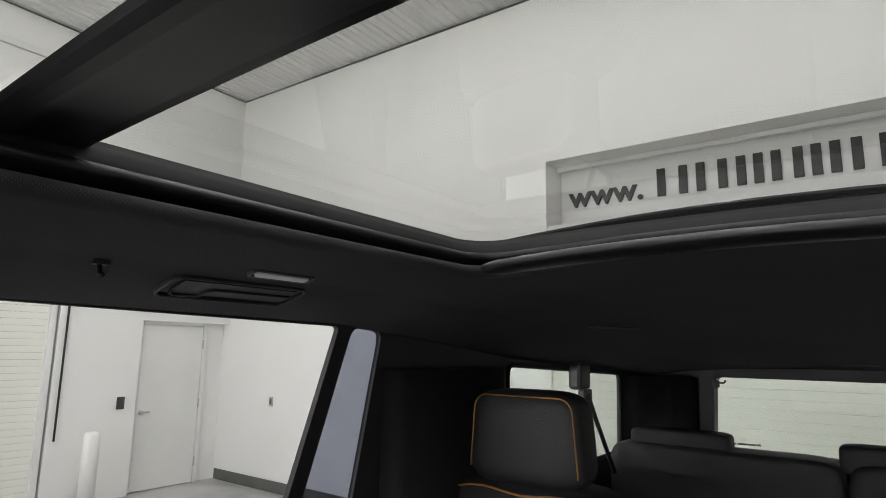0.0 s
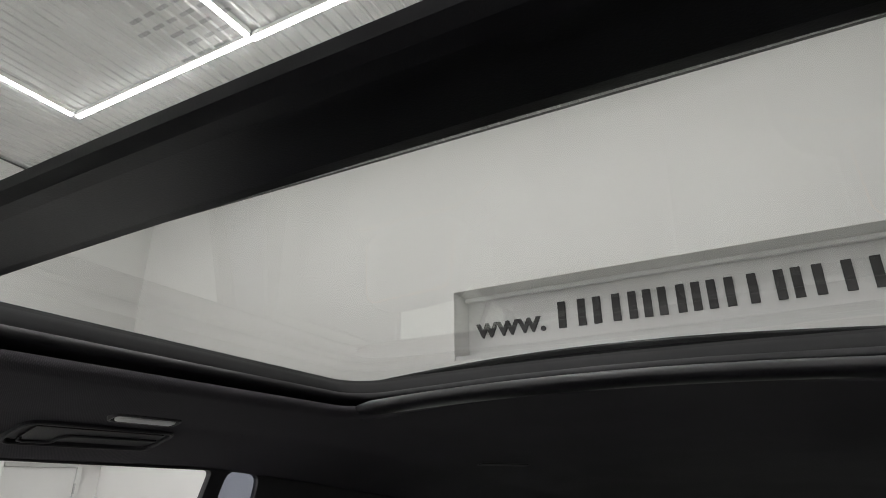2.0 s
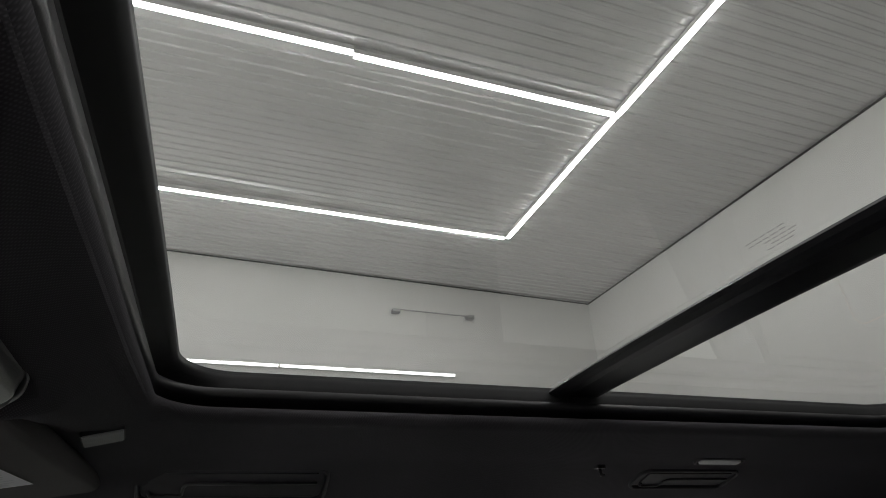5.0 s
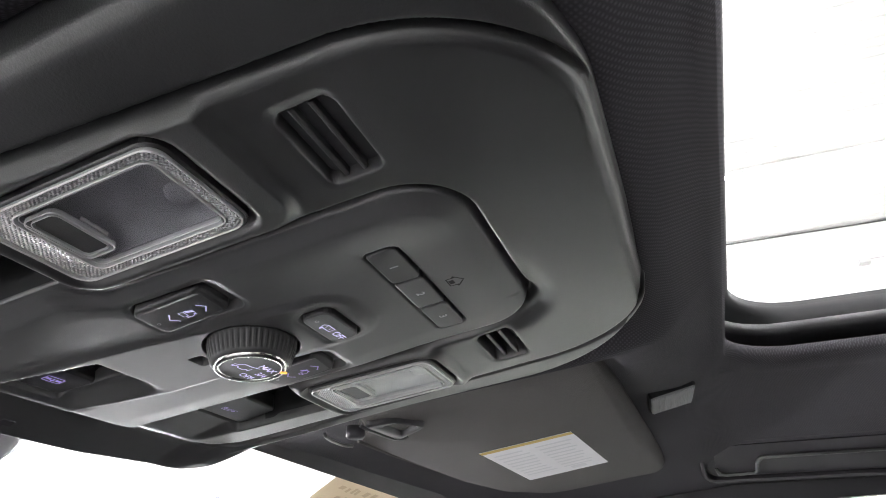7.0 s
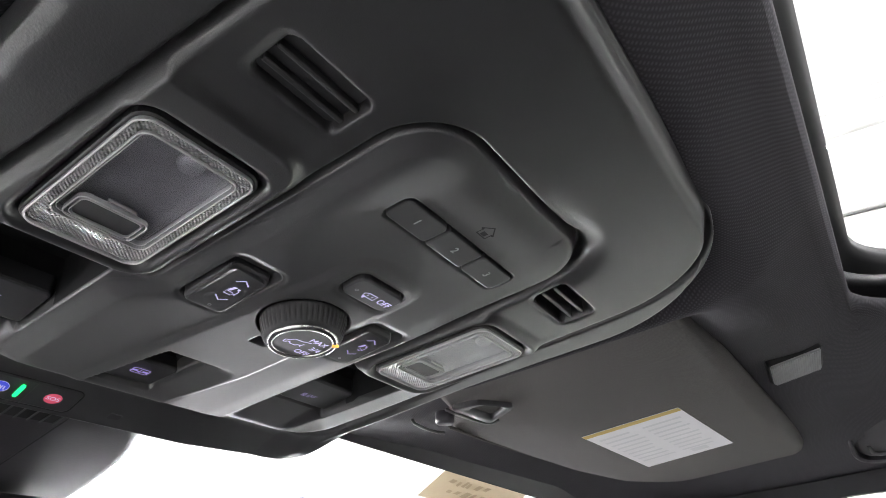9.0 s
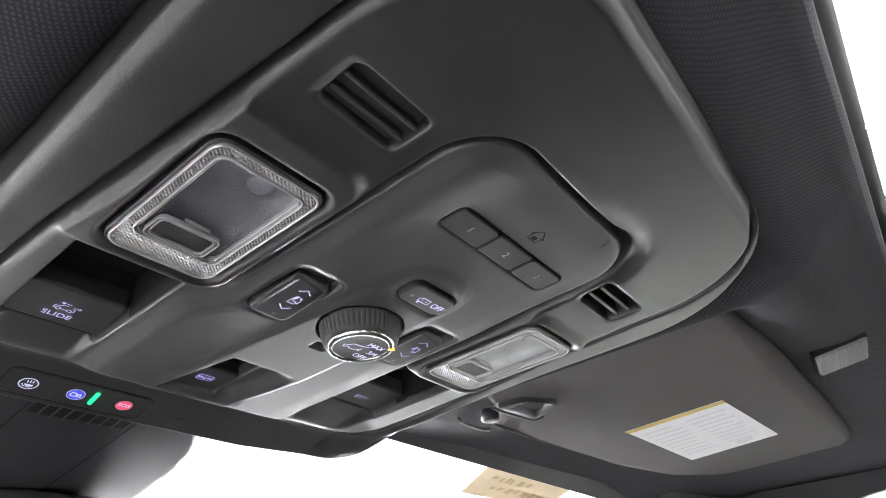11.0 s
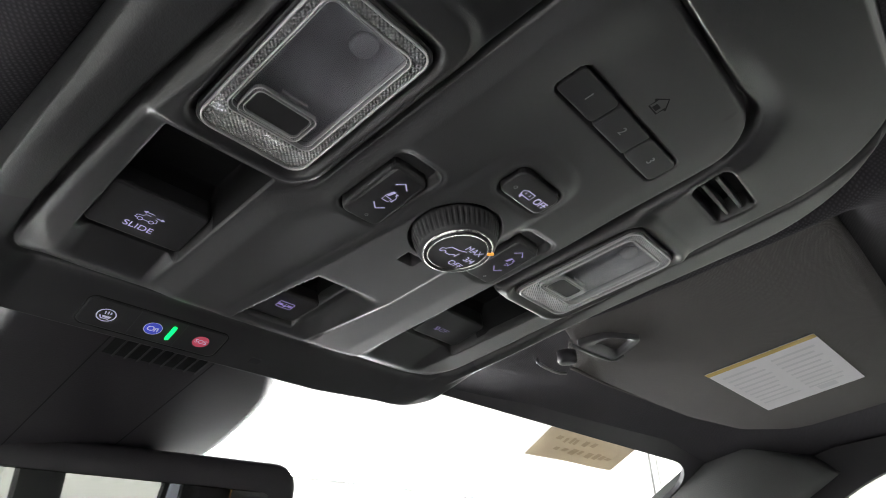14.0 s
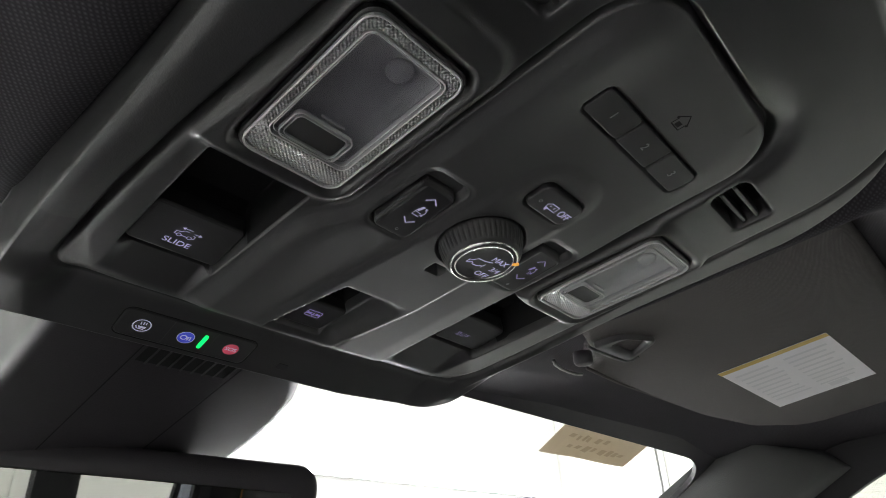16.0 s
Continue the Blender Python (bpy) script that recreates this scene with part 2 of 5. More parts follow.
def frame_slab(cx, cy, hx, hy, r, width, z0, z1, bevel=0.0006, n=6, bm=None):
    """Rounded rectangular frame with a hole."""
    rings = []
    for inset, z in ((0, z0), (0, z1), (bevel, z1 - bevel if z1 < z0 else z1 + bevel), (width - bevel, z1 - bevel if z1 < z0 else z1 + bevel), (width, z1), (width, z0)):
        rings.append([(x, y, z) for x, y in round_rect(cx, cy, hx - inset, hy - inset, max(r - inset, 2e-4), n)])
    return loft(rings + rings[:1], bm=bm)


def lathe(profile, n=48, ridge=0.0, bm=None):
    """Profile of (radius, z); ridge: depth of flutes on rows marked by a third entry."""
    rings = []
    for row in profile:
        r, z = row[:2]
        cut = ridge if len(row) > 2 else 0
        rings.append([((r - (cut if k % 4 in (0, 1) else 0)) * math.cos(2 * math.pi * k / n), (r - (cut if k % 4 in (0, 1) else 0)) * math.sin(2 * math.pi * k / n), z) for k in range(n)])
    return loft(rings, cap_start=True, cap_end=True, bm=bm)


def tube(points, radius, n=10, bm=None, caps=True):
    """Round bar along points; radius may be a list."""
    pts = [Vector(p) for p in points]
    rings = []
    side = None
    for i, p in enumerate(pts):
        d = (pts[min(i + 1, len(pts) - 1)] - pts[max(i - 1, 0)]).normalized()
        if side is None:
            side = d.cross(Vector((0, 0, 1)) if abs(d.z) < 0.9 else Vector((1, 0, 0))).normalized()
        side = (side - d * side.dot(d)).normalized()
        up = d.cross(side)
        r = radius[i] if isinstance(radius, (list, tuple)) else radius
        rings.append([p + (side * math.cos(2 * math.pi * k / n) + up * math.sin(2 * math.pi * k / n)) * r for k in range(n)])
    return loft(rings, cap_start=caps, cap_end=caps, bm=bm)


def plate(outer, holes, place, depth0, depth1):
    """Plate with holes; outer and holes are 2D loops, place(a, b, d) gives the 3D point."""
    from mathutils.geometry import tessellate_polygon
    loops = [outer] + list(holes)
    flat = [p for lp in loops for p in lp]
    tris = tessellate_polygon([[Vector((a, b, 0)) for a, b in lp] for lp in loops])
    bm = bmesh.new()
    v0 = [bm.verts.new(place(a, b, depth0)) for a, b in flat]
    v1 = [bm.verts.new(place(a, b, depth1)) for a, b in flat]
    for t in tris:
        bm.faces.new([v0[i] for i in t])
        bm.faces.new([v1[i] for i in reversed(t)])
    start = 0
    for lp in loops:
        n = len(lp)
        for i in range(n):
            j = (i + 1) % n
            bm.faces.new((v0[start + i], v0[start + j], v1[start + j], v1[start + i]))
        start += n
    return bm


def rounded_poly(pts, r, n=5):
    """Corners of a polygon rounded by arcs (quadratic)."""
    out = []
    k = len(pts)
    for i in range(k):
        p, a, b = Vector(pts[i]), Vector(pts[i - 1]), Vector(pts[(i + 1) % k])
        ra = min(r, (a - p).length * 0.45)
        rb = min(r, (b - p).length * 0.45)
        s, e = p + (a - p).normalized() * ra, p + (b - p).normalized() * rb
        for q in range(n + 1):
            f = q / n
            w = s * (1 - f) ** 2 + p * 2 * f * (1 - f) + e * f * f
            out.append((w.x, w.y))
    return out


def text_mesh(name, words, size, m, mat, parent=None, thick=0.0002, align="CENTER", stretch=1.0, bold=0.0):
    cu = bpy.data.curves.new(name, "FONT")
    cu.body, cu.size, cu.align_x, cu.align_y, cu.extrude, cu.offset = words, size, align, "CENTER", thick, bold
    tmp = bpy.data.objects.new(name, cu)
    scene.collection.objects.link(tmp)
    dg = bpy.context.evaluated_depsgraph_get()
    me = bpy.data.meshes.new_from_object(tmp.evaluated_get(dg))
    bpy.data.objects.remove(tmp)
    me.transform(m @ Matrix.Diagonal((stretch, 1, 1, 1)))
    me.materials.clear()
    me.materials.append(mat)
    ob = new(name, me)
    if parent:
        ob.parent = parent
    return ob


def ribbon(bm, pts, width, to3d, closed=False):
    """Flat stroke along 2D points."""
    P = [Vector(p) for p in pts]
    n = len(P)
    left, right = [], []
    for i in range(n):
        a = P[i - 1] if (i or closed) else P[i]
        b = P[(i + 1) % n] if (i < n - 1 or closed) else P[i]
        d = (b - a).normalized()
        q = Vector((-d.y, d.x)) * width / 2
        left.append(bm.verts.new(to3d(*(P[i] + q))))
        right.append(bm.verts.new(to3d(*(P[i] - q))))
    for i in range(n if closed else n - 1):
        j = (i + 1) % n
        bm.faces.new((left[i], left[j], right[j], right[i]))
    return bm


# ---- the hall ----
FLOOR_Z, CEIL_Z, EAST, WEST, SOUTH, NORTH = -0.24, 5.70, 7.56, -4.45, -5.71, 4.65


def ceiling_z(x, y):
    """The ceiling rises gently towards the north-east."""
    return 5.312 + 0.012 * (x - EAST) + 0.025 * (y - SOUTH)


floor = tagged(part("floor", box_bm((WEST - 0.2, SOUTH - 0.6, FLOOR_Z - 0.2), (EAST + 0.4, NORTH + 0.2, FLOOR_Z)), CONCRETE), "smooth grey sealed concrete floor of the hall", "floor", kind="structure")

# south wall with the sign niche
SIGN = (-4.2, 2.46, 2.74, 3.44)
south = part("wall_south", plate([(WEST, FLOOR_Z), (EAST + 0.3, FLOOR_Z), (EAST + 0.3, CEIL_Z), (WEST, CEIL_Z)],
             [[(SIGN[0], SIGN[2]), (SIGN[1], SIGN[2]), (SIGN[1], SIGN[3]), (SIGN[0], SIGN[3])]],
             lambda a, b, d: (a, d, b), SOUTH, SOUTH - 0.34), WALL)
tagged(south, "smooth white painted wall with a long niche", "wall", kind="structure")
tagged(part("wall_niche", box_bm((SIGN[0] - 0.1, SOUTH - 0.40, SIGN[2] - 0.1), (SIGN[1] + 0.1, SOUTH - 0.345, SIGN[3] + 0.1)), PANEL_WHITE),
       "white panel at the back of the wall niche", "wall panel", kind="structure")
east_outline = [(SOUTH, CEIL_Z), (SOUTH, 1.90), (-4.45, 1.90), (-4.45, FLOOR_Z), (-3.48, FLOOR_Z), (-3.48, 3.10), (3.2, 3.10), (3.2, FLOOR_Z), (NORTH, FLOOR_Z), (NORTH, CEIL_Z)]
tagged(part("wall_east", plate(east_outline, [], lambda a, b, d: (d, a, b), EAST, EAST + 0.2), WALL), "smooth white painted wall with a door alcove", "wall", kind="structure")
tagged(part("wall_alcove", box_bm((EAST + 0.14, SOUTH, FLOOR_Z), (EAST + 0.3, -4.4, 1.95)), WALL), "white back wall of the door alcove", "wall", kind="structure")
# The unseen west wall stands close so more light returns from the left
tagged(part("wall_west", box_bm((WEST - 0.2, SOUTH, FLOOR_Z), (WEST, NORTH, CEIL_Z)), WALL), "smooth white painted wall", "wall", kind="structure")
tagged(part("wall_north", box_bm((WEST, NORTH, FLOOR_Z), (EAST + 0.2, NORTH + 0.2, CEIL_Z)), WALL), "smooth white painted wall", "wall", kind="structure")
tagged(part("baseboard", box_bm((4.4, SOUTH, FLOOR_Z), (EAST + 0.1, SOUTH + 0.015, FLOOR_Z + 0.14), 0.004), BASE_GREY), "dark grey rubber baseboard on the white wall", "baseboard", kind="structure")


def ribbed_ceiling():
    """White steel sheet with narrow ribs that run along the hall."""
    xs, zs = [], []
    x = WEST - 0.1
    while x < EAST + 0.2:
        for dx, z in ((0, 0), (0.006, -0.004), (0.012, -0.015), (0.017, -0.019), (0.036, -0.019), (0.041, -0.015), (0.047, -0.004), (0.053, 0), (0.112, 0), (0.118, -0.008), (0.124, -0.012), (0.134, -0.0135), (0.144, -0.012), (0.150, -0.008), (0.156, 0)):
            xs.append(x + dx)
            zs.append(0.022 + z)
        x += 0.2286
    verts, faces = [], []
    for x, z in zip(xs, zs):
        verts += [(x, y, z + ceiling_z(x, y)) for y in (SOUTH - 0.3, NORTH + 0.1)]
    for i in range(len(xs) - 1):
        faces.append((2 * i, 2 * i + 1, 2 * i + 3, 2 * i + 2))
    n = len(verts)
    verts += [(x, y, ceiling_z(x, y) + 0.2) for x, y in ((xs[0], SOUTH - 0.3), (xs[-1], SOUTH - 0.3), (xs[-1], NORTH + 0.1), (xs[0], NORTH + 0.1))]
    faces.append((n, n + 1, n + 2, n + 3))
    ob = mesh_object("ceiling", verts, faces, SHEET, smooth=False)
    return tagged(ob, "ribbed white steel sheet ceiling", "ceiling", kind="structure")


ribbed_ceiling()
# Solid dark strip drawn as the shadow line between ceiling and wall
for ends, inner in ((((WEST, SOUTH), (EAST, SOUTH)), (0, 0.03)), (((EAST, SOUTH + 0.032), (EAST, NORTH)), (-0.03, 0))):
    bm = loft([[(x, y, ceiling_z(x, y) - 0.006), (x + inner[0], y + inner[1], ceiling_z(x, y) - 0.006), (x + inner[0], y + inner[1], ceiling_z(x, y) + 0.002), (x, y, ceiling_z(x, y) + 0.002)] for x, y in ends], cap_start=True, cap_end=True)
    tagged(part("trim", bm, BASE_GREY), "thin dark strip drawn for the shadow line where ceiling meets wall", "trim", kind="structure")


def led_tube(a, b, name="led_tube", wall=False, glow=None):
    """Slim tube light in lengths of about 2.4 m with end caps."""
    a, b = Vector(a), Vector(b)
    d = (b - a).normalized()
    side = Vector((-d.y, d.x, 0))
    up = Vector((0, 0, 1))
    length = (b - a).length
    m = Matrix((side.to_4d(), d.to_4d(), up.to_4d(), (0, 0, 0, 1))).transposed()
    if wall:
        m = Matrix(((-up).to_4d(), d.to_4d(), (-side).to_4d(), (0, 0, 0, 1))).transposed()
    m.translation = a
    for i in range(3):
        m[3][i] = 0
    ob = thing(name, m, "slim white glowing LED tube light" + (" fixed along the white wall" if wall else " under the ribbed ceiling"), "tube light", "tube lights of the hall")
    w = 0.019 if wall else 0.028
    part("diffuser", loft([[(a * w, y, -0.030 - b * 0.013) for a, b in ((-1, 0), (-1, 0.55), (-0.75, 0.9), (-0.4, 1), (0.4, 1), (0.75, 0.9), (1, 0.55), (1, 0))] for y in (0.003, length - 0.003)], cap_start=True, cap_end=True), glow or (LED_WALL if wall else LED), ob, "frosted glowing diffuser")
    part("housing", loft([[(x * w / 0.024, y, z) for x, z in ((-0.026, 0.02), (-0.027, -0.028), (-0.025, -0.031), (0.025, -0.031), (0.027, -0.028), (0.026, 0.02))] for y in (0.0, length)], cap_start=True, cap_end=True), PANEL_WHITE, ob, "slim white metal housing")
    for y in (0.0015, length - 0.0015) if glow is None else ():
        part("end_cap", box_bm((-w * 1.1, y - 0.0015, -0.040), (w * 1.1, y + 0.0015, 0.010), 0.0005), PANEL_WHITE, ob)
    return ob


def lamp_at(x, y):
    return (x, y, ceiling_z(x, y) - 0.012)


for x, long in ((5.80, 5.0), (3.25, 2.5), (0.70, 2.5), (-1.85, 2.5)):
    y = -3.38
    while y < 3:
        led_tube(lamp_at(x, y), lamp_at(x, y + long - 0.006))
        y += long
x = 5.78
while x > -1.8:
    led_tube(lamp_at(x, -3.43), lamp_at(x - 2.53, -3.43))
    x -= 2.55
for y in (-3.24, -0.78, 1.68):
    led_tube((EAST - 0.03, y, 3.95), (EAST - 0.03, y + 2.44, 3.95), wall=True)
# Rows at 1.40 and 0.50 are unseen additions that fill in the console's front
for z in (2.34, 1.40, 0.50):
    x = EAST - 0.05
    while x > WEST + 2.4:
        led_tube((x, NORTH - 0.035, z), (x - 2.44, NORTH - 0.035, z), wall=True, glow=LED_DIM if z > 2 else LED_FILL)
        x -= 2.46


def sign_marks():
    """Dark raised marks in the niche: the web prefix in letters, the trade name as plain bars."""
    ob = thing("wall_sign", Matrix.Identity(4), "large black raised lettering on the white niche panel", "sign")
    y = SOUTH - 0.343
    text_mesh("prefix", "www.", 0.30, Matrix.Translation((1.985, y + 0.012, 3.115)) @ pose(0, 0, 0, 90, 0, 180), LETTER, ob, 0.012, bold=0.006, stretch=1.05)
    for x0, x1, n in ((1.485, 1.215, 2), (1.140, 0.885, 2), (0.810, 0.470, 3), (0.385, 0.055, 3), (-0.015, -0.080, 1), (-0.195, -0.270, 1), (-0.400, -0.600, 2), (-0.680, -0.960, 2), (-1.080, -1.160, 1)):
        w = 0.074
        for k in range(n):
            a = x0 - k * (x0 - x1 - w) / max(n - 1, 1)
            part("bar", box_bm((a - w, y, 3.020), (a, y + 0.024, 3.280), 0.003), LETTER, ob)
    return ob


sign_marks()
tagged(part("niche_rail", box_bm((SIGN[0], SOUTH - 0.30, SIGN[2]), (SIGN[1], SOUTH - 0.02, SIGN[2] + 0.05), 0.006), PANEL_WHITE), "white sill along the bottom of the niche", "sill", kind="structure")
tagged(part("niche_trim", box_bm((SIGN[0], SOUTH - 0.31, SIGN[3] - 0.045), (SIGN[1] - 0.002, SOUTH - 0.25, SIGN[3] - 0.002), 0.006), PANEL_WHITE), "white stepped trim under the top of the niche", "trim", kind="structure")


def slatted_door(name, width, height, place, label):
    """Roller door of horizontal slats in side tracks."""
    ob = thing(name, place, label, "roller door", kind="structure")
    n = int(height / 0.075)
    shared = None
    for i in range(n):
        if shared is None:
            bm = loft([[(sx * width / 2, y, z) for y, z in ((0.0135, 0.0005), (0.0155, 0.004), (0.016, 0.036), (0.0155, 0.071), (0.0135, 0.0745), (-0.006, 0.0375))] for sx in (-1, 1)], cap_start=True, cap_end=True)
            s = part("slat", bm, SLAT_PAINT, ob)
            shared = s.data
        else:
            s = new("slat", shared)
            s.parent = ob
        s.location = (0, 0, i * 0.075)
    for sx in (-1, 1):
        part("track", box_bm((sx * (width / 2 + 0.03) - 0.035, -0.03, 0), (sx * (width / 2 + 0.03) + 0.035, 0.05, height), 0.004), PANEL_WHITE, ob)
    return ob


slatted_door("door_1", 4.4, 2.4, pose(0.2, SOUTH + 0.02, FLOOR_Z), "closed white roller door of horizontal slats under the niche")
slatted_door("door_2", 6.5, 3.2, pose(EAST + 0.06, -0.14, FLOOR_Z, 0, 0, 90), "closed white roller door of horizontal slats")
tagged(part("pull_rope", tube([(EAST - 0.02, -3.56, 2.6), (EAST - 0.02, -3.56, 0.5)], 0.012), RUBBER), "dark pull rope hanging beside the roller door", "rope")


def hall_door():
    ob = thing("door_3", pose(EAST + 0.09, -4.935, FLOOR_Z), "closed white steel door in an alcove", "door", kind="structure")
    part("leaf", box_bm((0.0, -0.425, 0.01), (0.045, 0.425, 2.09), 0.003), DOOR_PAINT, ob)
    for y0, y1, z0, z1 in ((-0.485, -0.43, 0, 2.15), (0.43, 0.485, 0, 2.15), (-0.428, 0.428, 2.095, 2.15)):
        part("door_frame", box_bm((-0.012, y0, z0), (0.05, y1, z1), 0.004), DOOR_PAINT, ob)
    for z in (0.28, 1.05, 1.85):
        part("hinge", tube([(-0.016, -0.427, z - 0.06), (-0.016, -0.427, z + 0.06)], 0.012), STEEL, ob, "steel hinge")
    hd = part("door_handle", tube([(-0.05, 0.365, 0.98), (-0.05, 0.27, 0.98)], 0.010), STEEL, ob, "steel lever handle")
    part("rose", tube([(0, 0.365, 0.98), (-0.05, 0.365, 0.98)], 0.022), STEEL, hd)
    return ob


hall_door()


def keypad():
    ob = thing("keypad", pose(EAST - 0.012, -4.26, 0.88), "small black access keypad on the white wall", "keypad")
    part("case", box_bm((-0.02, -0.045, -0.075), (0.012, 0.045, 0.075), 0.008), SOFT_BLACK, ob)
    part("display", box_bm((-0.023, -0.030, 0.02), (-0.019, 0.030, 0.055), 0.002), BUTTON, ob)
    return ob


keypad()
bol = thing("bollard", pose(EAST - 0.45, -3.78, FLOOR_Z), "white painted round steel bollard on the concrete floor", "bollard")
part("post", lathe([(0.085, 0), (0.085, 0.82), (0.075, 0.855), (0.04, 0.87)], 28), WALL, bol, smooth=True)
part("base_plate", lathe([(0.13, 0), (0.13, 0.012)], 24), STEEL, bol)
plt = thing("wall_socket", pose(6.50, SOUTH, 0.88), "small grey socket plate on the white wall", "wall socket")
part("cover", box_bm((-0.035, 0, -0.06), (0.035, 0.012, 0.06), 0.004), STEEL, plt)
part("insert", box_bm((-0.018, 0.010, -0.035), (0.018, 0.016, 0.035), 0.003), BASE_GREY, plt)


def wall_rod():
    ob = thing("wall_rod", pose(EAST, -2.95, 4.87), "thin grey rod on two brackets high on the white wall", "rod")
    part("rod", tube([(-0.10, -0.62, -0.01), (-0.10, 0.62, 0.01)], 0.009), STEEL, ob)
    for y, z in ((-0.58, 0), (0.58, 0)):
        b = part("bracket", box_bm((-0.11, y - 0.06, z - 0.035), (0.0, y + 0.06, z + 0.02), 0.01), STEEL, ob)
        part("foot", box_bm((-0.012, y - 0.09, z - 0.06), (0.0, y + 0.09, z + 0.05), 0.004), PANEL_WHITE, b)
    return ob


wall_rod()

# ---- the car: shell ----
ROWS_Y = (-3.10, -2.80, -2.00, -1.60, -1.33, -0.50, -0.205, -0.165, -0.10, 0.0, 0.10, 0.24)
COLS_X = (0.0, 0.115, 0.138, 0.36, 0.40, 0.55, 0.70)
ROOF = np.array([
    [1.54, 1.54, 1.54, 1.535, 1.53, 1.52, 1.50],
    [1.61, 1.61, 1.61, 1.605, 1.60, 1.575, 1.525],
    [1.68, 1.68, 1.68, 1.67, 1.665, 1.63, 1.57],
    [1.72, 1.718, 1.718, 1.700, 1.692, 1.67, 1.612],
    [1.726, 1.724, 1.723, 1.706, 1.702, 1.683, 1.636],
    [1.702, 1.702, 1.702, 1.702, 1.700, 1.686, 1.646],
    [1.698, 1.698, 1.698, 1.701, 1.700, 1.685, 1.645],
    [1.654, 1.654, 1.653, 1.684, 1.684, 1.671, 1.640],
    [1.690, 1.690, 1.645, 1.676, 1.675, 1.663, 1.632],
    [1.690, 1.690, 1.634, 1.670, 1.669, 1.655, 1.622],
    [1.690, 1.690, 1.632, 1.664, 1.662, 1.646, 1.608],
    [1.672, 1.668, 1.668, 1.648, 1.643, 1.627, 1.600]])


def roof_z(x, y):
    """Height of the roof lining."""
    ax = min(abs(x), 0.70)
    j = max(0, min(len(ROWS_Y) - 2, int(np.searchsorted(ROWS_Y, y)) - 1))
    i = max(0, min(len(COLS_X) - 2, int(np.searchsorted(COLS_X, ax)) - 1))
    fy = min(max((y - ROWS_Y[j]) / (ROWS_Y[j + 1] - ROWS_Y[j]), 0), 1)
    fx = min(max((ax - COLS_X[i]) / (COLS_X[i + 1] - COLS_X[i]), 0), 1)
    a, b = ROOF[j], ROOF[j + 1]
    dip = 0.0055 * float(np.interp(x, (-0.36, -0.19, -0.138, 0.0, 0.138, 0.19, 0.36), (0, -0.5, -0.6, 0, 1, 0.8, 0))) * float(np.interp(y, (-0.20, -0.12, 0.10, 0.22), (0, 1, 1, 0)))
    pocket = float(np.interp(x, (0.147, 0.162, 0.25, 0.40), (0, 0.021, 0.012, 0))) * float(np.interp(y, (-0.136, -0.116, 0.09, 0.14), (0, 1, 1, 0)))
    return pocket - dip + float((a[i] * (1 - fx) + a[i + 1] * fx) * (1 - fy) + (b[i] * (1 - fx) + b[i + 1] * fx) * fy)


def header_y(x):
    """Front edge of the lining, along the top of the windscreen."""
    return 0.31 - 0.267 * math.sqrt(x * x + 0.004)


LIP = (0.372, -0.2045, -1.335)   # half width, front, rear of the opening in the lining


def lining():
    xs = np.concatenate([np.linspace(-0.70, 0.13, 84), np.linspace(0.134, 0.186, 14), np.linspace(0.19, 0.70, 52)])
    ys = np.concatenate([np.linspace(-3.10, -1.40, 40), np.linspace(-1.38, -0.23, 47), np.linspace(-0.225, 0.24, 63)])
    Z = np.array([[roof_z(x, y) for x in xs] for y in ys])
    for _ in range(2):
        Zp = np.pad(Z, 1, mode="edge")
        Z = (Zp[1:-1, 1:-1] * 2 + Zp[:-2, 1:-1] + Zp[2:, 1:-1] + Zp[1:-1, :-2] + Zp[1:-1, 2:]) / 6
    verts, faces = [], []
    nx = len(xs)
    for j, y in enumerate(ys):
        for i, x in enumerate(xs):
            yy = y if y <= 0 else y / 0.24 * header_y(x)
            verts.append((x, yy, Z[j, i]))
    for j in range(len(ys) - 1):
        for i in range(nx - 1):
            cx, cy = (xs[i] + xs[i + 1]) / 2, (ys[j] + ys[j + 1]) / 2
            if abs(cx) < LIP[0] + 0.012 and LIP[2] - 0.012 < cy < LIP[1] + 0.004:
                continue
            faces.append((j * nx + i, j * nx + i + 1, (j + 1) * nx + i + 1, (j + 1) * nx + i))
    ob = mesh_object("headliner", verts, [f[::-1] for f in faces], KNIT)
    so = ob.modifiers.new("thick", "SOLIDIFY")
    so.thickness, so.offset = 0.012, -1
    return tagged(ob, "dark grey knitted cloth roof lining of the car", "roof lining", kind="structure")


lining()


def opening_ring(out, front, z, r, n=8, crown=0.0, zfun=None):
    """Ring round the sunroof opening, set outwards by out (front: by front)."""
    hx = LIP[0] + out
    y1, y0 = LIP[1] + front, LIP[2] - out
    pts = round_rect(0, (y0 + y1) / 2, hx, (y1 - y0) / 2, r, n)
    dense = []
    for k in range(len(pts)):
        p, q = Vector(pts[k]), Vector(pts[(k + 1) % len(pts)])
        steps = max(1, int((q - p).length / 0.06))
        if (q - p).length > 0.1:
            steps = 14
        else:
            steps = 1
        for s in range(steps):
            w = p + (q - p) * s / steps
            dense.append((w.x, w.y, (zfun(w.x, w.y) if zfun else z + crown * (1 - (w.x / 0.42) ** 2))))
    return dense


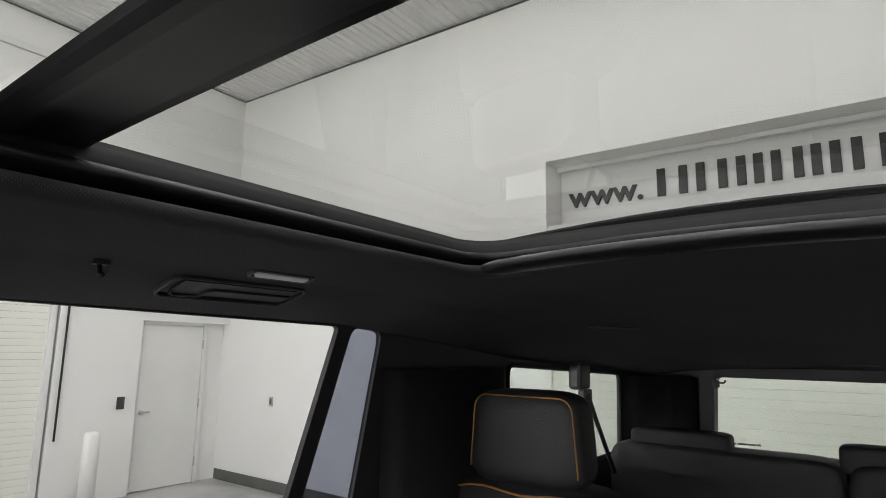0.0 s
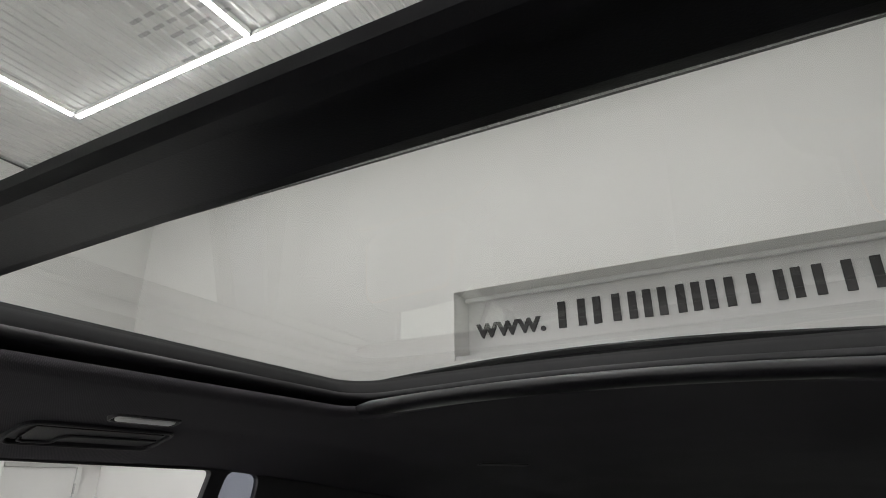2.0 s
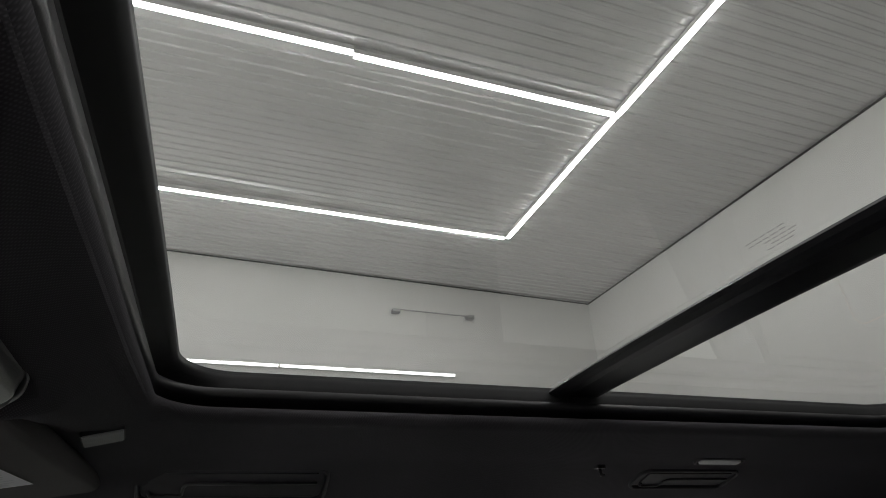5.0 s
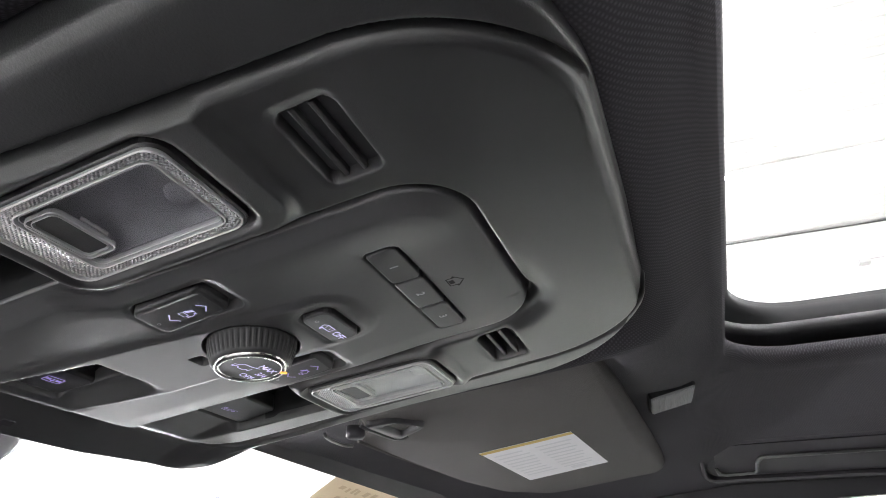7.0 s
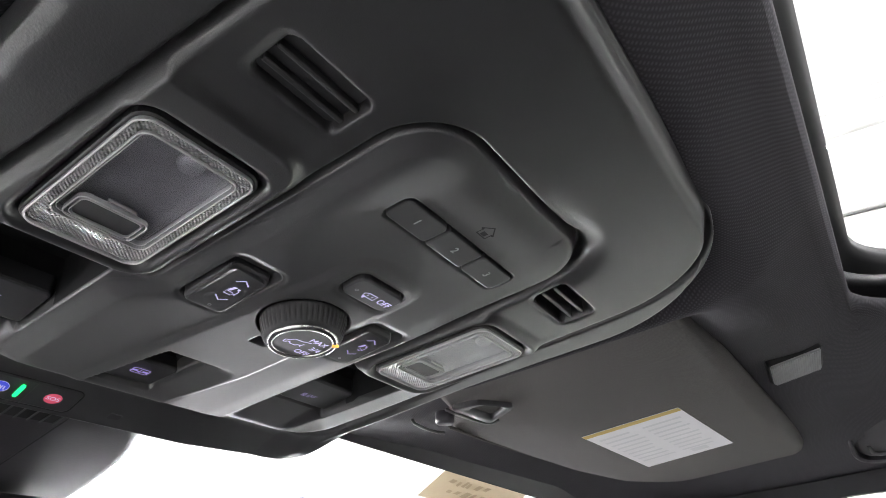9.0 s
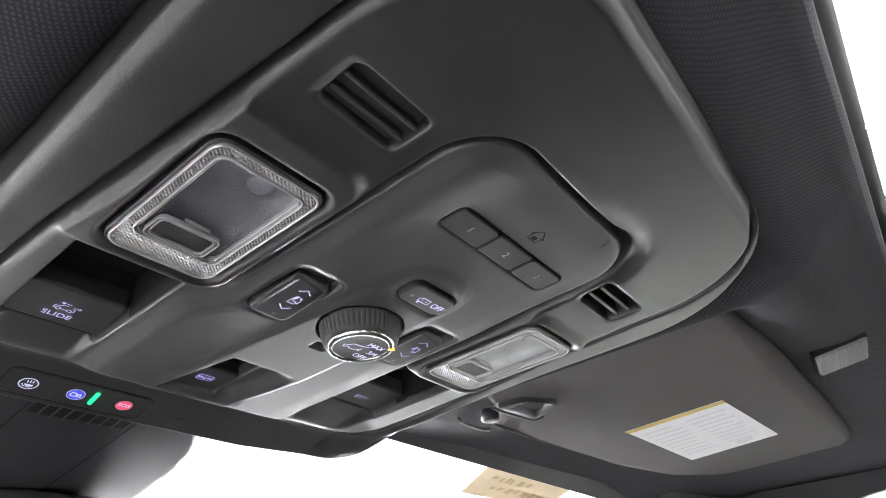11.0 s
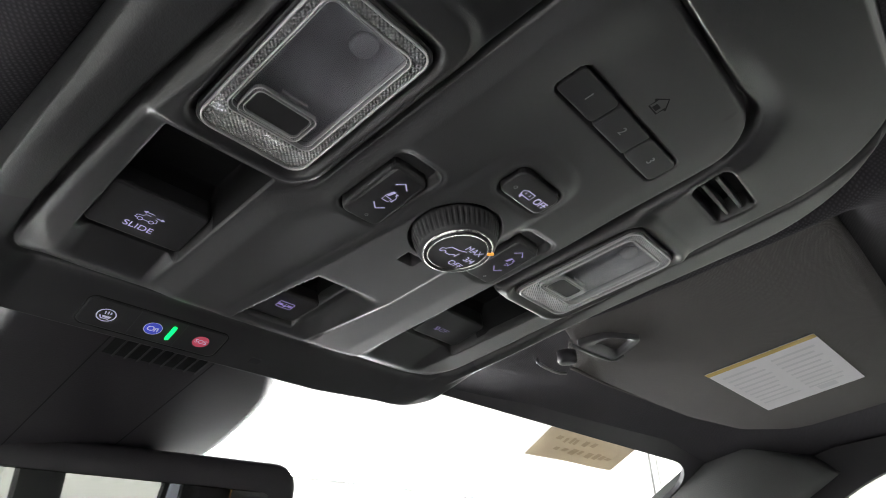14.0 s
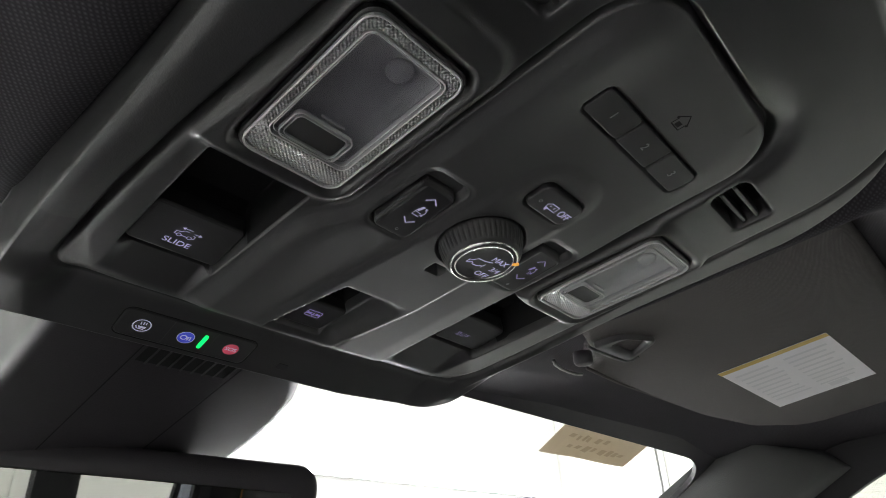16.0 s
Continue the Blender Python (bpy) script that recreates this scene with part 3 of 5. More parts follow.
def sunroof():
    ob = thing("sunroof", Matrix.Identity(4), "large two-pane glass sunroof in black frames", "sunroof")
    lip_z = lambda x, y: roof_z(x, y) + 0.003
    rings = [opening_ring(0.030, 0.012, 0, 0.058, zfun=lambda x, y: roof_z(x, y) - 0.0005),
             opening_ring(0.010, 0.004, 0, 0.058, zfun=lambda x, y: roof_z(x, y) - 0.0015),
             opening_ring(0.002, 0.001, 0, 0.058, zfun=lambda x, y: lip_z(x, y)),
             opening_ring(0.000, 0.000, 0, 0.058, zfun=lambda x, y: lip_z(x, y) + 0.005),
             opening_ring(0.004, 0.002, 0, 0.058, zfun=lambda x, y: lip_z(x, y) + 0.010)]
    part("lining_edge", loft(rings), KNIT, ob, "cloth-wrapped edge of the opening", smooth=True)
    side = [(0.036, 0.012, 0.006), (0.040, 0.013, 0.012), (0.034, 0.011, 0.019), (0.014, 0.006, 0.022), (0.010, 0.005, 0.025), (0.011, 0.005, 0.033), (0.024, 0.008, 0.035)]
    part("track_rail", loft([opening_ring(o, f, 0, 0.058, zfun=lambda x, y, dz=dz: 1.708 + (roof_z(x, y) - 1.708) * 0.5 + dz) for o, f, dz in side]), FRAME_BLACK, ob, "black shade track", smooth=True)
    seal = [(0.024, 0.008, 1.738), (0.024, -0.006, 1.746), (0.027, -0.012, 1.752), (0.028, -0.012, 1.761), (0.05, 0.03, 1.765)]
    part("seal", loft([opening_ring(o, f, z, 0.062, crown=0.008) for o, f, z in seal]), RUBBER, ob, "black rubber seal", smooth=True)

    def zg(x):
        return 1.757 + 0.008 * (1 - (x / 0.42) ** 2)
    for name, y0, y1 in (("front_pane", -0.730, -0.150), ("rear_pane", -1.400, -0.740)):
        xs = np.linspace(-0.44, 0.44, 23)
        bm = loft([[(x, y, zg(x)) for x in xs] for y in np.linspace(y0, y1, 6)], closed=False)
        g = part(name, bm, ROOF_GLASS, ob, "clear glass pane", smooth=True)
        g.visible_shadow = False
    # crossbar between the panes: rounded front edge, flat dark underside
    prof = [(-0.704, 0.001), (-0.697, -0.001), (-0.6935, -0.005), (-0.697, -0.009), (-0.704, -0.0125), (-0.713, -0.0140), (-0.719, -0.0138), (-0.7205, -0.0112), (-0.762, -0.010), (-0.772, -0.008), (-0.777, -0.003), (-0.774, 0.001)]
    xs = np.linspace(-0.42, 0.42, 25)
    part("crossbar", loft([[(x, y, zg(x) + 0.002 + z) for y, z in prof] for x in xs], cap_start=True, cap_end=True), FRAME_BLACK, ob, "black bar between the glass panes", smooth=False)
    for f in ob.children[-1].data.polygons:
        f.use_smooth = True
    # padded lip of the rolled shade at the rear
    rings = []
    for x in np.linspace(-0.386, 0.386, 31):
        e = min(1.0, (0.388 - abs(x)) / 0.05)
        e = math.sqrt(max(e, 0.02))
        zc = 1.712 + 0.016 * (1 - (x / 0.39) ** 2)
        rings.append([(x, -1.322 - 0.012 + 0.030 * e * math.cos(a), zc + 0.011 * e * math.sin(a)) for a in np.linspace(0, 2 * math.pi, 14, endpoint=False)])
    part("shade_lip", loft(rings, cap_start=True, cap_end=True), FRAME_BLACK, ob, "padded black lip of the rolled shade", smooth=True)
    # small printed mark on the front pane
    bm = bmesh.new()
    for r, row in enumerate(((0.0, 0.9), (0.1, 1.0), (0.0, 0.8), (0.15, 0.7), (0.3, 0.9))):
        a, b = row
        k = a
        while k < b - 0.05:
            w = 0.08 + 0.1 * random.random()
            x0, x1 = -0.056 + 0.044 * k, -0.056 + 0.044 * min(k + w, b)
            y = -0.652 - 0.0060 * r
            bm.faces.new([bm.verts.new(p) for p in ((x0, y, zg(x0) - 0.0012), (x1, y, zg(x1) - 0.0012), (x1, y - 0.0018, zg(x1) - 0.0012), (x0, y - 0.0018, zg(x0) - 0.0012))])
            k += w + 0.05
    part("printed_mark", bm, FRIT, ob, "small dark printed glass mark")
    return ob


sunroof()


def roof_skin():
    """Outer roof panel above the lining, with the same opening."""
    xs = np.linspace(-0.78, 0.78, 31)
    ys = np.linspace(-3.2, 0.36, 60)
    verts, faces = [], []
    for y in ys:
        for x in xs:
            verts.append((x, y, roof_z(x, min(y, 0.0)) * 0.35 + 1.745 * 0.65 + 0.05 - 0.05 * (x / 0.78) ** 2 - 0.02 * max(0, y) - (0.09 * max(0, -2.2 - y))))
    n = len(xs)
    for j in range(len(ys) - 1):
        for i in range(n - 1):
            cx, cy = (xs[i] + xs[i + 1]) / 2, (ys[j] + ys[j + 1]) / 2
            if abs(cx) < 0.43 and -1.42 < cy < -0.14:
                continue
            faces.append((j * n + i, j * n + i + 1, (j + 1) * n + i + 1, (j + 1) * n + i))
    ob = mesh_object("car_roof", verts, faces, BODY_PAINT)
    so = ob.modifiers.new("thick", "SOLIDIFY")
    so.thickness = 0.004
    return tagged(ob, "dark painted outer roof panel of the car", "car roof", kind="structure")


roof_skin()


def side_of_car(sx):
    """Door uppers, pillars and window openings of one side."""
    top = [(y, roof_z(0.70, y) + 0.012) for y in (-3.10, -2.8, -2.4, -2.0, -1.6, -1.33, -0.9, -0.5, -0.2, -0.1, 0.0)]
    outer = [(-3.10, 0.40), (0.95, 0.40), (0.95, 1.08), (0.55, 1.33), (0.20, 1.545)] + top[::-1]
    front = rounded_poly([(-0.62, 1.235), (0.72, 1.160), (0.016, 1.561), (-0.031, 1.587), (-0.14, 1.618), (-0.62, 1.638)], 0.03)
    # Unseen driver side: opening cut down low to let more light in
    if sx < 0:
        front = rounded_poly([(-0.62, 0.46), (0.62, 0.46), (0.76, 1.14), (0.016, 1.561), (-0.031, 1.587), (-0.14, 1.618), (-0.62, 1.638)], 0.03)
    rear = rounded_poly([(-0.78, 1.16), (-1.19, 1.16), (-1.354, 1.632), (-0.78, 1.642)][::-1], 0.012)
    small = rounded_poly([(-1.222, 1.16), (-1.37, 1.16), (-1.472, 1.626), (-1.389, 1.632)][::-1], 0.022)
    quarter = rounded_poly([(-1.96, 1.24), (-2.775, 1.24), (-2.79, 1.515), (-1.968, 1.556)][::-1], 0.03)
    ob = part("car_side", plate(outer, [front, rear, small, quarter], lambda a, b, d: (sx * d, a, b), 0.700, 0.712), CABIN_BLACK)
    tagged(ob, "black trimmed inner side of the car with window openings", "car side", kind="structure")
    panes = [("side_window", front, FRONT_GLASS, "lightly tinted front passenger door glass")] if sx > 0 else []
    for nm, loop, mat, words in panes + [("side_window", small, DARK_GLASS, "small fixed bluish tinted door glass"), ("side_window", quarter, WIND_GLASS, "clear fixed rear side glass")]:
        w = part(nm, plate(loop, [], lambda a, b, d: (sx * d, a, b), 0.705, 0.708), mat)
        w.visible_shadow = False
        tagged(w, words, "car window")
    # soft window surrounds
    for loop in (quarter,):
        tagged(part("trim", tube([(sx * 0.700, p[0], p[1]) for p in loop + loop[:1]], 0.007, 6), RUBBER, smooth=True), "black rubber window seal", "window seal", kind="structure")
    return ob


side_of_car(1)
side_of_car(-1)


def rear_of_car():
    hx = 0.70
    outer = [(-hx, 0.40), (hx, 0.40), (hx, 1.60), (0.4, 1.64), (-0.4, 1.64), (-hx, 1.60)]
    glass = rounded_poly([(-0.452, 1.235), (0.452, 1.235), (0.438, 1.503), (-0.438, 1.503)], 0.03)
    tagged(part("tailgate", plate(outer, [glass], lambda a, b, d: (a, d, b), -3.10, -3.16), CABIN_BLACK), "black trimmed tailgate of the car with a wide window", "tailgate", kind="structure")
    w = part("rear_window", plate(glass, [], lambda a, b, d: (a, d, b), -3.125, -3.130), WIND_GLASS)
    w.visible_shadow = False
    tagged(w, "clear wide rear glass of the car", "car window")
    bm = bmesh.new()
    for k, (x0, x1) in enumerate(((0.388, 0.380), (0.374, 0.342), (0.338, 0.312), (0.308, 0.294))):
        box_bm((x1, -3.1225, 1.2535 + 0.0008 * k), (x0, -3.1215, 1.2605 + 0.0008 * k), bm=bm)
    part("printed_mark", bm, BASE_GREY, w, "small grey printed bars")
    tagged(part("trim", box_bm((-0.43, -3.10, 1.222), (0.43, -3.085, 1.240), 0.004), TRIM_PLASTIC), "black sill under the rear glass", "trim", kind="structure")
    return w


rear_of_car()
tagged(part("car_floor", box_bm((-0.70, -3.10, 0.34), (0.70, 0.95, 0.40)), SOFT_BLACK), "dark carpeted floor of the car", "car floor", kind="structure")
tagged(part("firewall", box_bm((-0.70, 0.90, 0.40), (0.70, 0.96, 1.08)), SOFT_BLACK), "dark front wall of the car", "car front", kind="structure")


def bonnet():
    """Gently crowned bonnet in front of the windscreen; unseen, its white bounces light up."""
    rings = []
    for y in np.linspace(0.99, 2.35, 15):
        f = (y - 0.99) / 1.36
        rings.append([(x, y, 1.10 - 0.10 * f - 0.10 * f ** 4 - 0.05 * (x / 0.85) ** 4 + 0.012 * math.exp(-((abs(x) - 0.42) / 0.08) ** 2)) for x in np.linspace(-0.86, 0.86, 35)])
    ob = part("bonnet", loft(rings, closed=False), BOUNCE_PAINT, smooth=True)
    so = ob.modifiers.new("thick", "SOLIDIFY")
    so.thickness = 0.02
    return tagged(ob, "unseen white bonnet, added to bounce light into the car", "bonnet", kind="structure")


bonnet()


def windscreen_point(x, t):
    """Point t metres down the windscreen from its top edge."""
    a = math.sqrt(x * x + 0.004)
    return (x, 0.31 - 0.267 * a + 0.8485 * t, 1.690 - 0.1167 * a - 0.5291 * t)


def windscreen():
    xs = np.linspace(-0.69, 0.69, 25)
    ts = np.linspace(-0.02, 0.95, 9)
    rings = [[windscreen_point(x, t) for x in xs] for t in ts]
    ob = thing("windscreen", Matrix.Identity(4), "clear raked windscreen of the car with a black border", "windscreen")
    g = part("glass", loft(rings, closed=False), WIND_GLASS, ob, smooth=True)
    g.visible_shadow = False
    return ob


WINDSCREEN = windscreen()


def windscreen_border():
    """Black border: header edge, rounded corner and pillar edge."""
    inner = [(x, 0.002) for x in np.linspace(0, 0.585, 20)]
    for k in range(1, 9):
        a = radians(90 * k / 8)
        inner.append((0.585 + 0.050 * math.sin(a), 0.002 + 0.050 * (1 - math.cos(a))))
    inner += [(0.637 + 0.03 * s, 0.06 + 0.9 * s) for s in np.linspace(0.03, 1, 8)]
    outer = [(p[0] if p[0] < 0.5 else min(0.70, p[0] + 0.07), -0.03 if i < 22 else p[1]) for i, p in enumerate(inner)]
    for sx in (1, -1):
        a = [Vector(windscreen_point(sx * x, t)) + Vector((0, -0.004, -0.006)) for x, t in inner]
        b = [Vector(windscreen_point(sx * x, t)) + Vector((0, -0.004, -0.006)) for x, t in outer]
        c = [p + Vector((0, 0.003, 0.005)) for p in b]
        d = [p + Vector((0, 0.003, 0.005)) for p in a]
        bm = loft([a, b, c, d, a], closed=False)
        part("border", bm, SOFT_BLACK, WINDSCREEN, "black border round the top of the glass")
        # pillar garnish
        path = [(0.683, 0.06, 1.622), (0.690, 0.13, 1.582), (0.700, 0.30, 1.485), (0.715, 0.60, 1.31), (0.725, 0.92, 1.12)]
        rings = []
        for x, y, z in path:
            rings.append([(sx * (x + dx), y + dy, z + dz) for dx, dy, dz in ((-0.052, 0.045, 0.020), (-0.060, 0.005, -0.012), (-0.040, -0.040, -0.028), (0.0, -0.062, -0.030), (0.020, -0.03, 0.0), (0.01, 0.05, 0.03))])
        tagged(part("pillar", loft(rings, cap_start=True, cap_end=True), GARNISH, smooth=True), "grey plastic windscreen pillar trim", "pillar trim", kind="structure")


windscreen_border()


# ---- overhead console ----
CONSOLE = thing("overhead_console", Matrix.Translation((0, 0, 1.6265)) @ Matrix.Rotation(radians(1.3), 4, "Y") @ Matrix.Rotation(radians(-7), 4, "X"), "matte black overhead console with map lamps, knob and switches", "overhead console")
BODY_V = (-0.16, -0.09, -0.03, 0.02, 0.06, 0.09)
BODY_U = (0.104, 0.1085, 0.1130, 0.1180, 0.1203, 0.1210)


def sd(u, v, cu, cv, hu, hv, r):
    """Signed distance to a rounded rectangle."""
    dx, dy = np.abs(u - cu) - hu + r, np.abs(v - cv) - hv + r
    return np.hypot(np.maximum(dx, 0), np.maximum(dy, 0)) + np.minimum(np.maximum(dx, dy), 0) - r


def step(d, a, b):
    t = np.clip((d - a) / (b - a), 0, 1)
    return t * t * (3 - 2 * t)


def bump(d, w):
    return np.exp(-(d / w) ** 2)


def outer_d(u, v):
    """Distance to the console's outline."""
    e = 0.0012 * step(v, 0.0, 0.09)
    return np.where(v > 0, np.where(u > 0, sd(u + e, v, 0, -0.02, 0.1385 + e, 0.1850 - 0.10 * np.maximum(u - 0.06, 0), 0.026), sd(u + e, v, 0, -0.02, 0.1385 + e, 0.1850, 0.018)), sd(u, v, 0, 0.0, 0.1385, 0.1675, 0.080))


def body_d(u, v):
    """Distance to the body inside its surround; the body narrows rearwards."""
    us = u * 0.12 / np.interp(v, BODY_V, BODY_U)
    return np.where(v > 0, np.where(u > 0, sd(us, v, 0, -0.02, 0.12, 0.1430, 0.026), sd(us, v, 0, -0.02, 0.12, 0.1430, 0.012)), sd(us, v, 0, 0.0, 0.12, 0.1630, 0.055))


def panel_d(u, v):
    """Distance to the proud centre panel, which runs on to the front."""
    us = u * (1 + 0.02 * step(-v, 0.0, 0.10))
    us = np.where(u < 0, us * (1 - 0.19 * step(v, 0.010, 0.034)), us)
    return sd(us, v, 0, 0.02, 0.0550, 0.1370, 0.022)


def island_d(u, v):
    """Distance to the low raised strip that carries the knob."""
    left, right = -0.0212 - 0.11 * v, 0.0228 - 0.13 * np.maximum(v - 0.055, 0)
    return sd(u - (left + right) / 2, v, 0, 0.071, (right - left) / 2, 0.1295, 0.014)


GRILLES = ((-0.0802, -0.0946), (0.0788, -0.0926))
LAMP_U, LAMP_V = 0.0852, -0.0235
KNOB_U, KNOB_V = 0.0027, -0.0048
PRESET_U, PRESET_V = 0.0048, -0.0816
OFF_U, OFF_V = 0.0056, -0.0410
FOLDS = {-1: (-0.0352, -0.0050), 1: (0.0366, -0.0064)}


def console_w(u, v):
    """Height of the console's underside; positive is up into the roof."""
    u, v = np.asarray(u, float), np.asarray(v, float)
    a = np.abs(u)
    w = np.zeros(np.broadcast(u, v).shape)
    # centre panel: pillowed edge behind a shadow gap
    dp = panel_d(u, v)
    soft = np.where(u > 0.03, 0.0045, 0.0095)
    w = w - (0.0030 - 0.0024 * step(-v, 0.020, 0.080) * (1 - 0.8 * step(-u, 0.02, 0.045))) * (1 - step(dp, -soft, -0.0003)) - 0.0006 * (1 - step(dp, -0.016, -0.004))
    shut = np.where(u < 0, 1 - step(v, 0.004, 0.022), 1 - step(v, 0.012, 0.022))
    wide = 0.0009 + 0.0014 * step(u, 0.02, 0.05)
    w = w + 0.0065 * bump(dp - wide - 0.0004, wide) * shut
    w = w + 0.0035 * bump(dp - 0.0050, 0.0050) * step(-v, 0.080, 0.11) * step(u, 0.0, 0.04)
    # strip with the knob
    di = island_d(u, v)
    crisp = 0.0009 + 0.0011 * (1 - step(v, 0.0, 0.03) * step(u, 0.0, 0.01))
    w = w - (0.0011 - 0.0004 * step(v, 0.06, 0.11)) * (1 - step(di, -2 * crisp, crisp))
    # lamp wells inside rounded collars
    dl = sd(a, v, LAMP_U, LAMP_V, 0.0212, 0.0350, 0.0065)
    dx = np.where(u < 0, sd(a, v, LAMP_U + 0.010, LAMP_V - 0.004, 0.0312, 0.0390, 0.0065), dl)
    collar = np.where(dl < 0.0040, bump(dl - 0.0040, 0.0030), bump(np.maximum(np.minimum(dx, dl) - 0.0040, 0), 0.0030))
    w = w - (0.0030 - 0.0012 * step(a, 0.108, 0.114)) * collar + 0.0008 * bump(dl - 0.0002, 0.0012) + 0.0065 * (1 - step(dl, -0.0012, 0.0))
    # finger wells: deep behind the paddle, a ramp before it
    soft = 0.006 * step(v, 0.088, 0.093)
    side = step(u + 0.1088, 0, 0.0016 + soft) * step(-0.0680 - u, 0, 0.0020 + 0.5 * soft) * step(v - 0.0200, 0, 0.0022)
    w = w + side * np.interp(v, (0.020, 0.060, 0.064, 0.0895, 0.0912, 0.120), (0.021, 0.021, 0.012, 0.012, 0.0042, 0.0))
    soft = 0.006 * step(v, 0.080, 0.086)
    side = step(u - 0.0535, 0, 0.0024 + 0.6 * soft) * step(0.1010 - u, 0, 0.0030 + soft) * step(v - 0.0180, 0, 0.0022)
    w = w + side * np.interp(v, (0.018, 0.052, 0.056, 0.0810, 0.0828, 0.114), (0.021, 0.021, 0.014, 0.014, 0.0048, 0.0))
    left = step(u + 0.0218 + 0.16 * (v - 0.065), 0, 0.0016)
    scoop = left * step(v, 0.0545, 0.0650) * (1 - step(u, 0.0055, 0.0190)) * (1 - step(v, 0.0995, 0.1170))
    w = w + 0.0062 * scoop + 0.015 * left * step(v, 0.0635, 0.0655) * (1 - step(v, 0.082, 0.086)) * (1 - step(u, 0.0005, 0.0030))
    w = w + 0.005 * left * step(v, 0.082, 0.086) * (1 - step(v, 0.1065, 0.1080)) * (1 - step(u, 0.0015, 0.0035))
    # button recesses
    for cu, cv in FOLDS.values():
        db = sd(u, v, cu, cv, 0.0106, 0.0190, 0.0044)
        w = w + 0.0042 * (1 - step(db, -0.0014, 0.0004)) + 0.0006 * bump(db - 0.0008, 0.0012)
    do = sd(u, v, OFF_U, OFF_V, 0.0139, 0.0077, 0.0047)
    w = w + 0.0026 * (1 - step(do, -0.0010, 0.0004)) + 0.0004 * bump(do - 0.001, 0.0014)
    w = w + 0.0030 * (1 - step(sd(u, v, PRESET_U, PRESET_V, 0.0350, 0.0070, 0.0036), -0.0008, 0.0003))
    # knob socket and the small square pit beside it
    rk = np.hypot(u - KNOB_U, v - KNOB_V)
    w = w + 0.0035 * (1 - step(rk, 0.0188, 0.0197))
    w = w + 0.006 * (1 - step(sd(u, v, 0.0018, 0.0208, 0.0042, 0.0030, 0.0006), -0.0006, 0.0003))
    # grille pits
    for cu, cv in GRILLES:
        dg = sd(u, v, cu, cv, 0.0150, 0.0086, 0.003)
        w = w + (0.0048 if cu < 0 else 0.010) * (1 - step(dg, -0.0012, 0.0004)) + 0.0012 * (1 - step(sd(u, v, cu - 0.001, cv + 0.0005, 0.0185, 0.0110, 0.005), -0.0045, 0.0))
    # surround: slopes down outwards, then the front band down to the windscreen
    dbd = body_d(u, v)
    hb = np.interp(v, BODY_V, BODY_U)
    t = np.clip((a - hb) / (0.1385 - hb), 0, 1)
    out = 0.0016 - 0.0056 * t * step(v, -0.02, 0.09)
    front = step(v, 0.112, 0.134)
    low = step(a, 0.108, 0.128)
    out = out * (1 - front) + front * ((0.005 - 0.29 * (v - 0.131)) * (1 - low) - 0.0042 * low)
    k = step(dbd, -0.0040 - 0.0110 * step(v, 0.09, 0.118), 0.0006 + 0.0040 * step(v, 0.09, 0.118) * (1 - step(a, 0.09, 0.11)))
    w = w * (1 - k) + out * k
    right = step(u, -0.02, 0.06)
    w = w + (0.0044 + 0.0011 * right) * bump(dbd - 0.0012, 0.0011 + 0.0007 * right) * (1 - 0.8 * step(v, 0.09, 0.12))
    do2 = outer_d(u, v)
    w = w + 0.0018 * step(do2, -0.0090, -0.0070) * (1 - step(v, 0.09, 0.12)) * right
    w = w + 0.0045 * step(do2, -0.012, 0.0) ** 2 * (1 - step(v, 0.08, 0.13)) + 0.030 * step(do2, -0.0032, 0.0022)
    return w


def wz(u, v):
    return float(console_w(u, v))


